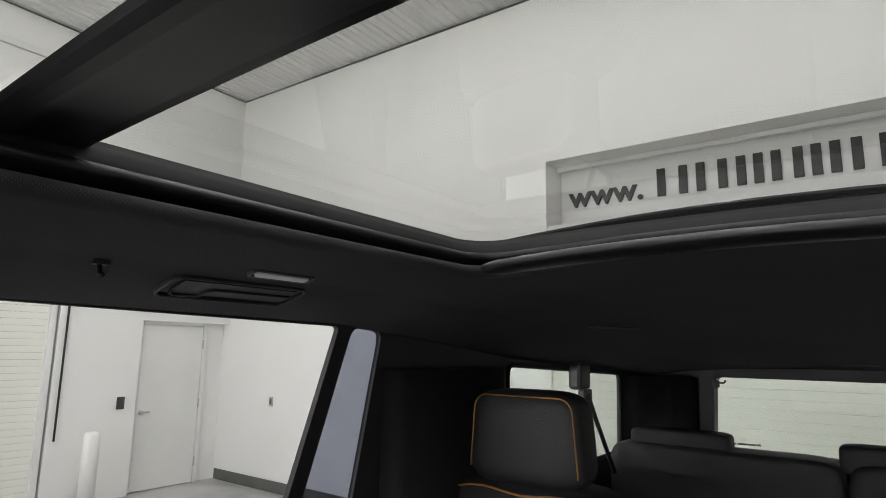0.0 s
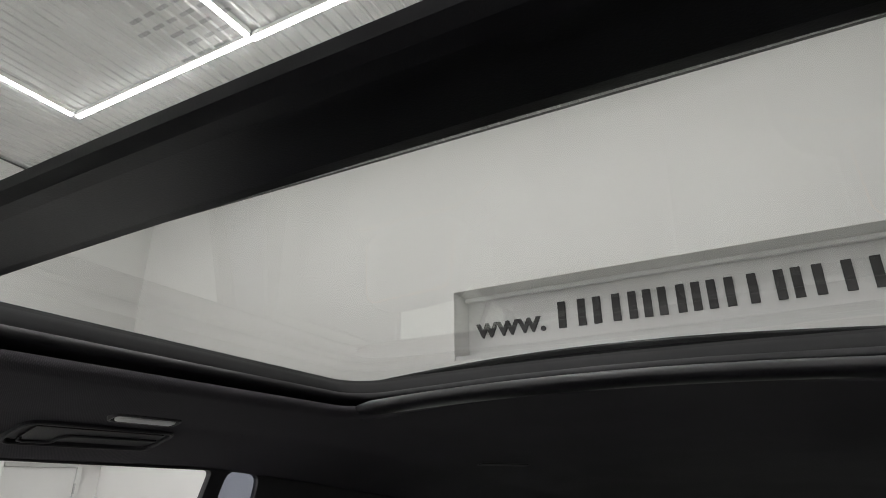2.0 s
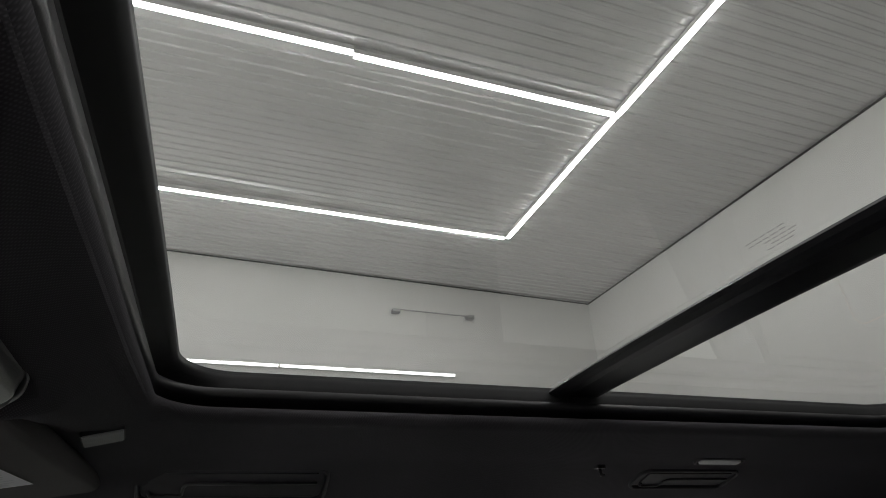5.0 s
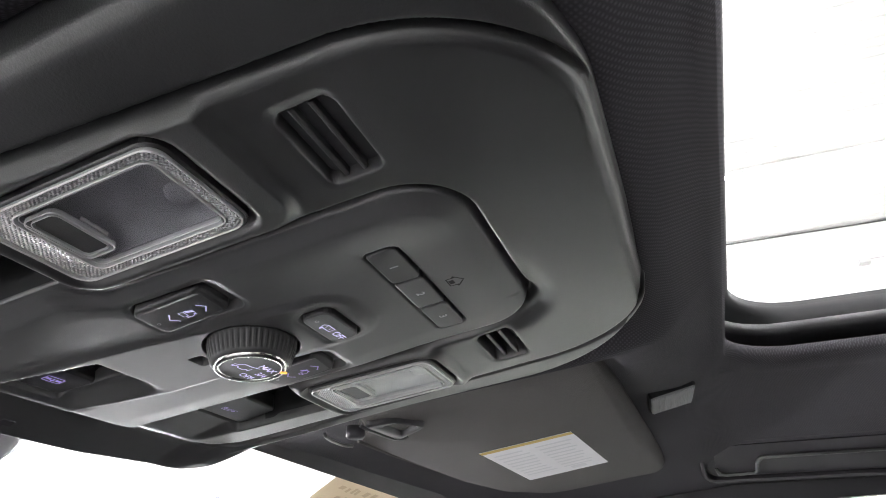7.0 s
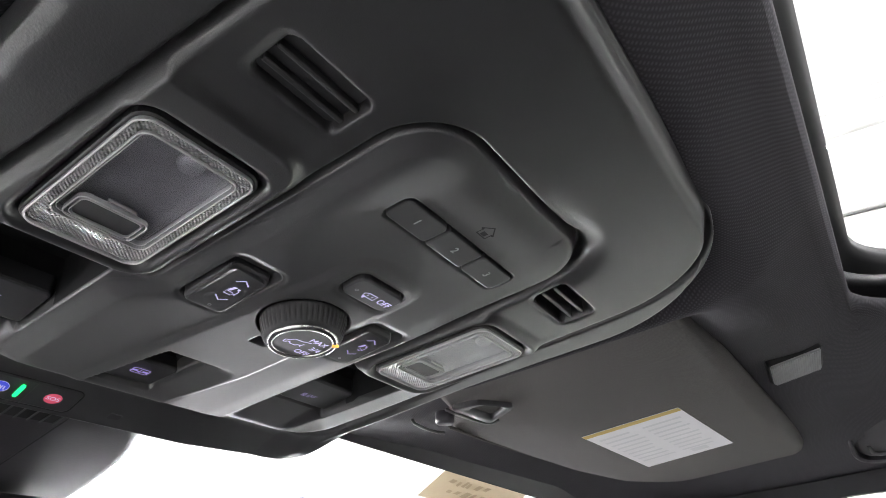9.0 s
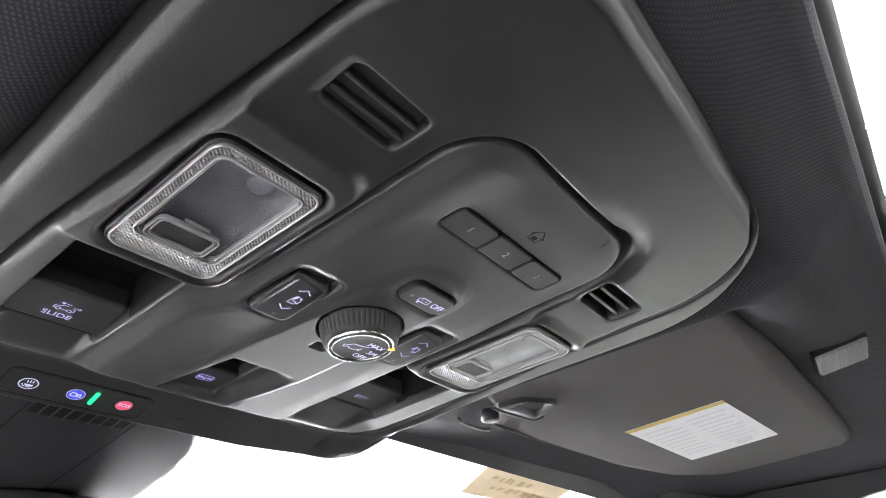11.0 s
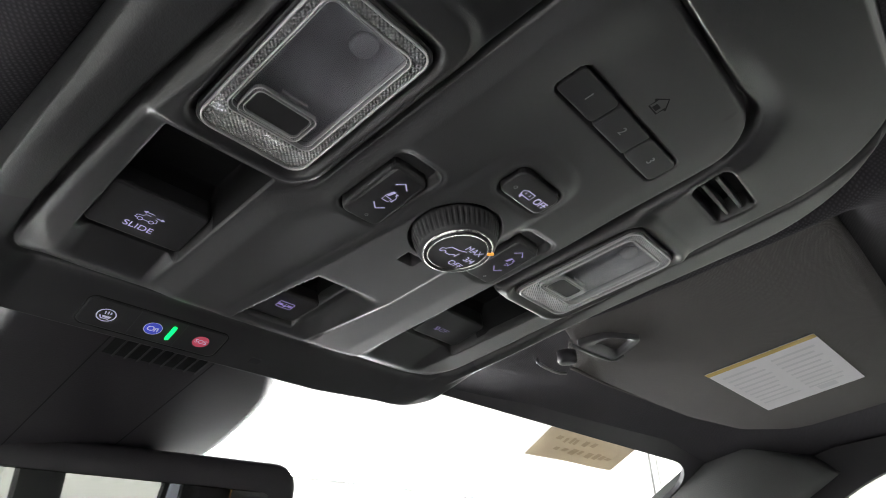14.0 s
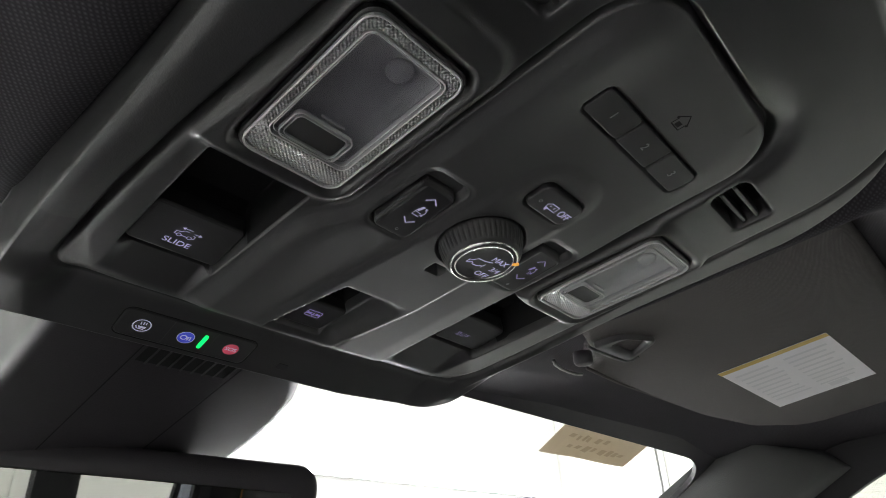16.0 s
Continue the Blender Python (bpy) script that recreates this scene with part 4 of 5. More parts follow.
def console_shell():
    h = 0.00065
    us = np.arange(-0.1515, 0.1415 + h, h)
    vs = np.arange(-0.172, 0.170 + h, h)
    U, V = np.meshgrid(us, vs)
    W = console_w(U, V)
    D, P, B = outer_d(U, V), panel_d(U, V), body_d(U, V)
    idx = np.arange(U.size).reshape(U.shape)
    quads = np.stack([idx[:-1, :-1], idx[1:, :-1], idx[1:, 1:], idx[:-1, 1:]], -1).reshape(-1, 4)
    mid = lambda A: ((A[:-1, :-1] + A[1:, 1:]) / 2).reshape(-1)
    d, p, b, v, u = mid(D), mid(P), mid(B), mid(V), mid(U)
    # Faces past this depth go near-black: the wells' shade is painted
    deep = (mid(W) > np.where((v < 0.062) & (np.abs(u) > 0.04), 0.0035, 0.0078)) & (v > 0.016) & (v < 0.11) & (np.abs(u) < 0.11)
    wells = [("finger_well", deep & (u > a) & (u < e), RECESS_SHADE, "deep finger well, its shade painted near-black") for a, e in ((-0.112, -0.06), (-0.04, 0.03), (0.05, 0.105))]
    inside = d < 0.0022
    band = (b > 0) & (v > 0.085)
    bezel = (b > 0) & ~band
    panel = (p < 0.0012) & ~band & ~bezel
    co = np.stack([U, V, W], -1).reshape(-1, 3)
    G = co.reshape(U.shape + (3,))
    N = np.cross(np.gradient(G, axis=0), np.gradient(G, axis=1)).reshape(-1, 3)
    N /= np.linalg.norm(N, axis=1)[:, None]
    for name, mask, mat, words in (("center_panel", inside & panel & ~deep, LIT_PLASTIC, "proud rounded centre panel"), ("bezel", inside & bezel, TRIM_PLASTIC, "raised surround of the console"),
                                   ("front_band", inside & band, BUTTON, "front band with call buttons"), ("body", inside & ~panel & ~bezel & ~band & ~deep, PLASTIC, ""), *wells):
        q = quads[mask]
        used, inv = np.unique(q, return_inverse=True)
        me = bpy.data.meshes.new(name)
        inv = inv.reshape(q.shape)
        me.vertices.add(len(used))
        me.vertices.foreach_set("co", co[used].astype(np.float32).ravel())
        me.loops.add(q.size)
        me.loops.foreach_set("vertex_index", inv.ravel().astype(np.int32))
        me.polygons.add(len(q))
        me.polygons.foreach_set("loop_start", np.arange(0, q.size, 4, dtype=np.int32))
        me.update(calc_edges=True)
        me.polygons.foreach_set("use_smooth", [True] * len(q))
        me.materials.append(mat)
        me.normals_split_custom_set_from_vertices([tuple(map(float, n)) for n in N[used]])
        ob = new(name, me)
        ob.parent = CONSOLE
        if words:
            tagged(ob, words)


console_shell()


def icon_place(cu, cv, w, turn=0.0, tilt=0.0):
    """Frame for marks on the underside: right is the car's right, up is rearward."""
    return Matrix.Translation((cu, cv, w)) @ Matrix.Rotation(radians(tilt), 4, "X") @ Matrix.Rotation(math.pi, 4, "X") @ Matrix.Rotation(radians(turn), 4, "Z")


def strokes(name, lines, width, m, mat, parent, fills=(), label=""):
    bm = bmesh.new()
    to = lambda a, b: m @ Vector((a, b, 0))
    for pts, closed in lines:
        ribbon(bm, pts, width, to, closed)
    for poly in fills:
        bm.faces.new([bm.verts.new(to(*p)) for p in poly])
    return part(name, bm, mat, parent, label)


def circle(r, n=28, cx=0, cy=0):
    return [(cx + r * math.cos(2 * math.pi * k / n), cy + r * math.sin(2 * math.pi * k / n)) for k in range(n)]


MM = 0.001


def scaled(pts, s):
    return [(a * s, b * s) for a, b in pts]


def map_lamp(sx):
    cu, cv = sx * LAMP_U, LAMP_V
    base = part("map_lamp", frame_slab(cu, cv, 0.0210, 0.0347, 0.0062, 0.0016, 0.004, -0.0008, 0.0005), BUTTON, CONSOLE, "clear lamp with a prism border and a push switch")
    base.location = (0, 0, -0.0008)
    iv = cv - 0.0030

    def lens_ring(f, inset, z):
        o = round_rect(cu, cv, 0.0197 - inset, 0.0334 - inset, 0.0055, 6)
        i = round_rect(cu, iv, 0.0160, 0.0258, 0.0035, 6)
        return [(p[0] + (q[0] - p[0]) * f, p[1] + (q[1] - p[1]) * f, z) for p, q in zip(o, i)]
    part("lens_border", loft([lens_ring(f, i, z) for f, i, z in ((0, 0, 0.002), (0, 0.0002, -0.0010), (0.15, 0.0004, -0.0020), (0.85, 0, -0.0019), (0.97, 0, -0.0012), (1, 0, 0.001))]), LENS, base, "prism-patterned clear plastic border", smooth=False)
    part("lens_rim", frame_slab(cu, cv, 0.0199, 0.0336, 0.0058, 0.0008, 0.001, -0.0023, 0.0003), CLEAR, base, "smooth clear rim")
    part("lens_rib", frame_slab(cu, iv, 0.0162, 0.0260, 0.0038, 0.0006, 0.001, -0.0023, 0.0002), CLEAR, base)
    part("lens_rib", frame_slab(cu, iv, 0.0150, 0.0248, 0.0028, 0.0004, 0.001, -0.0014, 0.0002), CLEAR, base)
    part("lamp_cup", loft([[(x, y, z) for x, y in round_rect(cu, iv, 0.0154 - i, 0.0252 - i, 0.003, 4)] for i, z in ((0, 0.0005), (0.0012, 0.0035), (0.0030, 0.0050), (0.0060, 0.0056))], cap_end=True), LAMP_CUP, base, "grey inside of the lamp", smooth=True)
    bulb = lathe([(0.0001, 0.0012), (0.0022, 0.0014), (0.0040, 0.0022), (0.0048, 0.004)], 20)
    bmesh.ops.translate(bulb, verts=bulb.verts, vec=(cu + 0.0046, cv - 0.0190, 0.0016))
    part("bulb", bulb, LAMP_PALE, base, "pale round diode", smooth=True)
    p = part("pane", slab(cu, iv, 0.0152, 0.0250, 0.002, 0.0004, -0.0006, 0.0003), PANE, base)
    p.visible_shadow = False
    bx, by = cu - 0.0010, cv + 0.0160
    k = part("lens_switch", frame_slab(bx, by, 0.0116, 0.0067, 0.003, 0.0006, 0.0, -0.0015, 0.0002), CLEAR, base, "outlined push switch")
    part("lens_switch_face", slab(bx, by, 0.0096, 0.0046, 0.002, 0.0, -0.0010, 0.0004), BUTTON, k)
    part("lens_switch_ring", frame_slab(bx, by, 0.0102, 0.0053, 0.0024, 0.0004, -0.0004, -0.0014, 0.0001), CLEAR, k)
    part("position_mark", box_bm((bx - 0.0045, by - 0.0090, -0.0012), (bx + 0.0050, by - 0.0085, 0.0), 0.0001), CLEAR, base)


map_lamp(-1)
map_lamp(1)


def grille(cu, cv):
    # Left pit is shallower and paler, its weaker shade put into depth and colour
    deep = 0.0045 if cu < 0 else 0.0095
    base = part("microphone_grille", slab(cu, cv, 0.0146, 0.0082, 0.0025, deep + 0.0035, deep, 0.0004), BUTTON if cu < 0 else RECESS_SHADE, CONSOLE, "slotted microphone grille")
    for dv in (-0.0026, 0.0034):
        part("slat", box_bm((cu - 0.0146, cv + dv - 0.0009, 0.0014), (cu + 0.0146, cv + dv + 0.0009, deep + 0.0003), 0.0006), PLASTIC, base)


for spot in GRILLES:
    grille(*spot)


def preset_buttons():
    w = wz(PRESET_U, PRESET_V + 0.0110)
    edge = [PRESET_U + e for e in (-0.0344, -0.0108, 0.0118, 0.0344)]
    for k in range(3):
        a, b = edge[k] + 0.0004, edge[k + 1] - 0.0004
        bm = slab((a + b) / 2, PRESET_V, (b - a) / 2, 0.0059, 0.0010 if k == 1 else 0.0024, w + 0.004, w - 0.0005, 0.0006)
        btn = part("preset_button", bm, BUTTON, CONSOLE, "black preset button with a grey numeral")
        text_mesh("numeral", str(k + 1), 0.0048, icon_place((a + b) / 2, PRESET_V, w - 0.0006), DIGIT, btn, 0.00008)
    # house mark behind the buttons; flat near-black strokes stand in for the shaded relief
    m = icon_place(0.0044, -0.0968, wz(0.0044, -0.0968) - 0.0003)
    s = 0.00112
    strokes("house_mark", [(scaled([(-3.4, 0.0), (0, 3.0), (3.4, 0.0)], s), False), (scaled([(-2.4, 0.4), (-2.4, -2.6), (2.4, -2.6), (2.4, 0.4)], s), False), (scaled([(-3.4, 0.0), (-2.4, 0.0)], s), False), (scaled([(3.4, 0.0), (2.4, 0.0)], s), False)], 0.0006, m, EMBOSS_SHADE, CONSOLE, [scaled([(-1.2, -2.2), (1.2, -2.2), (1.2, -0.4), (-1.2, -0.4)], s)], "embossed house mark, its relief drawn in flat near-black strokes")


preset_buttons()


def lamp_off_button():
    w = wz(OFF_U, OFF_V + 0.0115)
    btn = part("lamp_button", slab(OFF_U, OFF_V, 0.0128, 0.0066, 0.0040, w + 0.004, w - 0.0006, 0.0008), BUTTON, CONSOLE, "black lamp button marked OFF")
    w -= 0.00068
    text_mesh("word_off", "OFF", 0.0049, icon_place(OFF_U + 0.0076, OFF_V + 0.0010, w), ICON, btn, 0.00006, stretch=0.82)
    m = icon_place(OFF_U - 0.0012, OFF_V + 0.0014, w)
    s = MM
    strokes("lamp_icon", [(scaled([(-2.6, -0.6), (-3.0, 1.0), (-1.4, 2.2), (3.2, 2.2), (3.4, -0.9), (-0.4, -0.9)], s), True), (scaled([(-0.9, 1.3), (-0.9, 0.2)], s), False), (scaled([(1.6, 1.3), (1.6, 0.2)], s), False)], 0.0005, m, ICON, btn,
            [scaled([(-2.4, -0.9), (-1.0, -0.9), (-1.0, -2.6), (-2.4, -1.8)], s)])
    strokes("led_dot", [(scaled(circle(0.7, 10), s), True)], 0.0003, icon_place(OFF_U - 0.0082, OFF_V + 0.0012, w), DIGIT, btn)


lamp_off_button()


def fold_button(sx):
    cu, cv = FOLDS[sx]
    w = wz(cu - sx * 0.0135, cv + 0.004)
    by = cv + 0.0026

    def top(v):
        return w - 0.0009 - 0.055 * (v - by)
    rings = []
    for inset, drop in ((0.0, 0.006), (0.0, 0.0014), (0.0003, 0.0006), (0.0009, 0.0001), (0.0016, 0.0)):
        rings.append([(x, y, top(y) + drop + 0.0035 * max(0.0, (by - 0.0118 - y) / 0.0045) ** 2) for x, y in round_rect(cu, by, 0.0094 - inset, 0.0153 - inset, max(0.0036 - inset, 0.0008), 5)])
    btn = part("seat_fold_button", loft(rings, cap_start=True, cap_end=True), BUTTON, CONSOLE, "long black seat folding button", smooth=False)
    tilt = -math.degrees(math.atan(0.055))
    s = MM
    iv = -0.0042 if sx < 0 else -0.0060
    iu = cu + (0.0012 if sx < 0 else 0.0010)
    m = icon_place(iu, iv, top(iv) - 0.00012, 0, tilt)
    glow = ICON if sx < 0 else ICON_DIM
    strokes("chevrons", [(scaled([(-2.9, -5.8), (0.0, -8.2), (2.9, -5.8)], s), False), (scaled([(-2.9, 6.0), (0.0, 8.4), (2.9, 6.0)], s), False)], 0.0006, m, glow, btn)
    f = -sx
    lines = [(scaled([(-1.4 * f - 0.8, -0.8), (-1.4 * f - 0.8, -3.4), (1.8, -3.4), (1.8, -1.2)], s), True), (scaled([(2.6, -2.0), (3.4, -0.2), (3.0, 1.4), (1.8, 2.4)], s), False)]
    strokes("seat_icon", lines, 0.0005, m @ Matrix.Scale(0.8, 4), glow, btn, [scaled([(-2.4, -0.2), (-0.6, -0.2), (0.8, 3.6), (-1.0, 3.6)], s), scaled([(2.0, 1.4), (1.2, 3.2), (3.0, 3.0)], s), scaled([(3.4, -1.2), (1.8, -2.2), (3.4, -2.8)], s)])
    strokes("led_dot", [(scaled(circle(0.6, 10), s), True)], 0.0003, icon_place(iu, cv + 0.0140, top(cv + 0.0140) - 0.00012, 0, tilt), DIGIT, btn)


fold_button(-1)
fold_button(1)


def knob():
    w = wz(KNOB_U + 0.0215, KNOB_V)
    n, flutes = 240, 48
    rings = []
    for r, z, cut in ((0.0178, 0.003, 0), (0.0182, -0.0004, 0), (0.0183, -0.0012, 0), (0.0181, -0.0018, 1), (0.0176, -0.0046, 1), (0.0168, -0.0074, 1), (0.0164, -0.0084, 0.35), (0.0161, -0.0090, 0), (0.0153, -0.0100, 0), (0.0148, -0.0103, 0)):
        rings.append([((r - 0.0006 * cut * (k % 5 == 0)) * math.cos(2 * math.pi * k / n), (r - 0.0006 * cut * (k % 5 == 0)) * math.sin(2 * math.pi * k / n), z) for k in range(n)])
    K = part("knob", loft(rings, cap_start=True, cap_end=True), BUTTON, CONSOLE, "fluted black rotary knob with a satin ring", smooth=True)
    K.location = (KNOB_U, KNOB_V, w)
    ring = [(0.0149, -0.0098), (0.0147, -0.0108), (0.0142, -0.0114), (0.0135, -0.0116), (0.0124, -0.0115), (0.0120, -0.0112), (0.0119, -0.0100)]
    part("chrome_ring", loft([[(r * math.cos(2 * math.pi * k / 72), r * math.sin(2 * math.pi * k / 72), z) for k in range(72)] for r, z in ring]), CHROME, K, "bright satin chrome ring", smooth=True)
    face = part("knob_face", lathe([(0.0120, -0.009), (0.0120, -0.0109), (0.0116, -0.0111)], 48), BUTTON, K, "black marked face")
    z = -0.01118
    for words, a, b in (("MAX", 0.0046, 0.0048), ("3/4", 0.0078, -0.0010), ("OFF", 0.0052, -0.0064)):
        text_mesh("word", words, 0.0044, icon_place(a, -b, z), ICON, face, 0.00005, stretch=0.95)
    s = MM
    m = icon_place(-0.0022, 0.0014, z) @ Matrix.Rotation(radians(4), 4, "Z")
    strokes("car_icon", [(scaled([(-5.6, -1.6), (-5.6, 0.4), (-4.0, 0.8), (-2.6, 2.8), (1.2, 2.8), (5.0, 3.8)], s), False), (scaled([(-5.6, -1.6), (-4.6, -1.6)], s), False), (scaled([(-2.2, -1.6), (0.6, -1.6)], s), False), (scaled([(2.8, -0.6), (3.2, 1.2)], s), False), (scaled(circle(1.1, 14, -3.4, -1.6), s)[:8], False), (scaled(circle(1.1, 14, 1.8, -1.6), s)[:8], False)], 0.0005, m, ICON, face)
    a = radians(-38)
    bmo = box_bm((-0.0014, -0.0007, -0.0003), (0.0014, 0.0007, 0.0004), 0.0002)
    bmesh.ops.transform(bmo, matrix=Matrix.Translation((0.0136 * math.cos(a), 0.0136 * math.sin(a), -0.0116)) @ Matrix.Rotation(a, 4, "Z"), verts=bmo.verts)
    part("pointer", bmo, ORANGE, K, "glowing orange pointer")


knob()


def rocker(cu, cv, hu, hv, w, tilt, name, words, shear=0.0):
    """Switch paddle in its finger well, its rear edge falling into the pit."""
    bm = slab(0, 0, hu, hv, 0.0026, 0.010, 0.0, 0.0011)
    for v in bm.verts:
        v.co.x += shear * v.co.y
        if v.co.z < 0.0095:
            v.co.z += 0.0015 * max(0.0, -v.co.y / hv) ** 2
    bmesh.ops.transform(bm, matrix=Matrix.Translation((cu, cv, w)) @ Matrix.Rotation(radians(tilt), 4, "X"), verts=bm.verts)
    return part(name, bm, BUTTON, CONSOLE, words)


def switches():
    s = MM
    # sunroof slide switch
    left = rocker(-0.0886, 0.0742, 0.0192, 0.0130, 0.0028, -3, "slide_switch", "black rocker switch marked SLIDE")
    m = icon_place(-0.0898, 0.0798, 0.0022, 0, -3)
    text_mesh("word_slide", "SLIDE", 0.0047, m, ICON, left, 0.00006)
    m = icon_place(-0.0895, 0.0732, 0.0026, 0, -3) @ Matrix.Scale(0.78, 4)
    strokes("car_icon", [(scaled([(-5.2, -1.6), (-4.8, 0.6), (-2.6, 1.0), (-1.2, 2.6), (1.0, 2.6)], s), False), (scaled([(-5.2, -1.6), (-3.8, -1.8)], s), False), (scaled([(-1.4, -1.8), (1.6, -1.8)], s), False), (scaled([(4.2, -1.8), (5.2, -1.4), (5.0, 0.8), (3.8, 1.2)], s), False),
             (scaled(circle(1.2, 12, -2.6, -1.8), s), True), (scaled(circle(1.2, 12, 2.9, -1.8), s), True), (scaled([(2.0, 4.4), (-2.6, 4.4)], s), False), (scaled([(3.6, 2.6), (7.0, 2.6)], s), False)], 0.0005, m, ICON, left,
            [scaled([(-3.6, 4.4), (-1.8, 5.6), (-1.8, 3.2)], s), scaled([(8.0, 2.6), (6.2, 3.8), (6.2, 1.4)], s)])
    # tilt switch on the other side
    right = rocker(0.0805, 0.0664, 0.0180, 0.0126, 0.0046, -3, "tilt_switch", "black rocker switch with a dim icon")
    m = icon_place(0.0768, 0.0690, 0.0042, 0, -3) @ Matrix.Scale(0.8, 4)
    strokes("shade_icon", [(scaled([(-6.2, y), (-2.4, y)], s), False) for y in (-1.8, -0.6, 0.6, 1.8)] + [(scaled([(-1.0, -1.8), (-0.4, 1.8), (2.4, 1.8), (2.0, -0.6), (0.4, -1.8)], s), True), (scaled([(3.8, -1.6), (3.8, 1.8), (6.6, 1.8)], s), False), (scaled([(3.8, 0.2), (6.0, 0.2)], s), False)], 0.0005, m, ICON_DIM, right)
    # rear window switch in the middle
    mid = rocker(-0.0107, 0.0948, 0.0134, 0.0104, 0.0004, -3, "window_switch", "black rocker switch with a window icon", -0.16)
    m = icon_place(-0.0112, 0.0930, 0.0003, 0, -3) @ Matrix.Scale(0.85, 4)
    strokes("window_icon", [(scaled(round_rect(0, 0, 4.8, 2.9, 0.9, 3), s), True), (scaled([(-4.6, -0.8), (4.6, -0.8)], s), False), (scaled([(0, 1.4), (0, -2.0)], s), False)], 0.0006, m, ICON_DIM, mid, [scaled([(0, -2.4), (1.3, -0.9), (-1.3, -0.9)], s), scaled([(-4.4, 0.9), (-1.4, 0.9), (-1.4, -0.6), (-4.4, -0.6)], s), scaled([(1.4, 0.9), (4.4, 0.9), (4.4, -0.6), (1.4, -0.6)], s)])


switches()


def call_buttons():
    s = MM
    tilt = Matrix.Translation((0, 0.1490, wz(-0.050, 0.1490))) @ Matrix.Rotation(-math.atan(0.29), 4, "X")

    def spot(u, lift):
        return tilt @ Matrix.Translation((u, 0, -lift)) @ Matrix.Rotation(math.pi, 4, "X")

    def tilted(bm):
        bmesh.ops.transform(bm, matrix=tilt, verts=bm.verts)
        return bm
    strip = part("button_strip", tilted(slab(-0.0470, 0, 0.0350, 0.0095, 0.0040, 0.003, -0.0006, 0.0009)), BUTTON, CONSOLE, "glossy black strip of call buttons")
    part("rim", tilted(frame_slab(-0.0470, 0, 0.0357, 0.0102, 0.0046, 0.0007, 0.003, -0.0001, 0.0002)), RECESS_SHADE, strip, "dark gap round the strip")
    for u in (-0.0583, -0.0351):
        part("gap", tilted(box_bm((u - 0.0002, -0.0088, -0.00066), (u + 0.0002, 0.0091, 0.001))), TRIM_PLASTIC, strip)
    strokes("seat_ring", [(scaled(circle(4.1), s), True), (scaled([(-2.6, -0.6), (-1.6, -2.4), (1.8, -2.4)], s), False), (scaled([(-1.2, 2.6), (-0.8, 0.6)], s), False), (scaled([(0.2, 2.8), (0.4, 0.8)], s), False), (scaled([(1.4, 2.6), (1.6, 1.0)], s), False)], 0.0006, spot(-0.0711, 0.0007), PALE, strip, [scaled([(-1.6, -0.4), (2.4, -0.4), (2.2, -1.8), (-1.0, -1.8)], s)], "pale ringed seat symbol")
    b = strokes("blue_disc", [(scaled(circle(4.1), s), True)], 0.0004, spot(-0.0488, 0.0007), BLUE, strip, [scaled(circle(4.0), s)], "glowing blue round button")
    strokes("blue_mark", [(scaled(circle(1.5, 18, -1.0, -0.2), s), True), (scaled([(1.2, -1.8), (1.2, 0.8), (2.2, 1.0), (2.6, -1.8)], s), False)], 0.0006, spot(-0.0488, 0.0008), PALE, b)
    strokes("blue_rim", [(scaled(circle(4.2), s), True)], 0.0003, spot(-0.0488, 0.0008), PALE, b)
    part("indicator", tilted(slab(-0.0398, -0.0002, 0.0010, 0.0050, 0.0009, 0.001, -0.0014, 0.0003)), GREEN, strip, "bright green light bar")
    r = strokes("red_disc", [], 0.0006, spot(-0.0236, 0.0007), RED, strip, [scaled(circle(4.2), s)], "glowing pink-red round button")
    text_mesh("word_sos", "SOS", 0.0038, spot(-0.0236, 0.0008), PALE, r, 0.00003)
    # blank sensor dot
    part("sensor", tilted(slab(0.0112, 0.0034, 0.0034, 0.0024, 0.001, 0.001, -0.0003, 0.0002)), SOFT_BLACK, CONSOLE)


call_buttons()


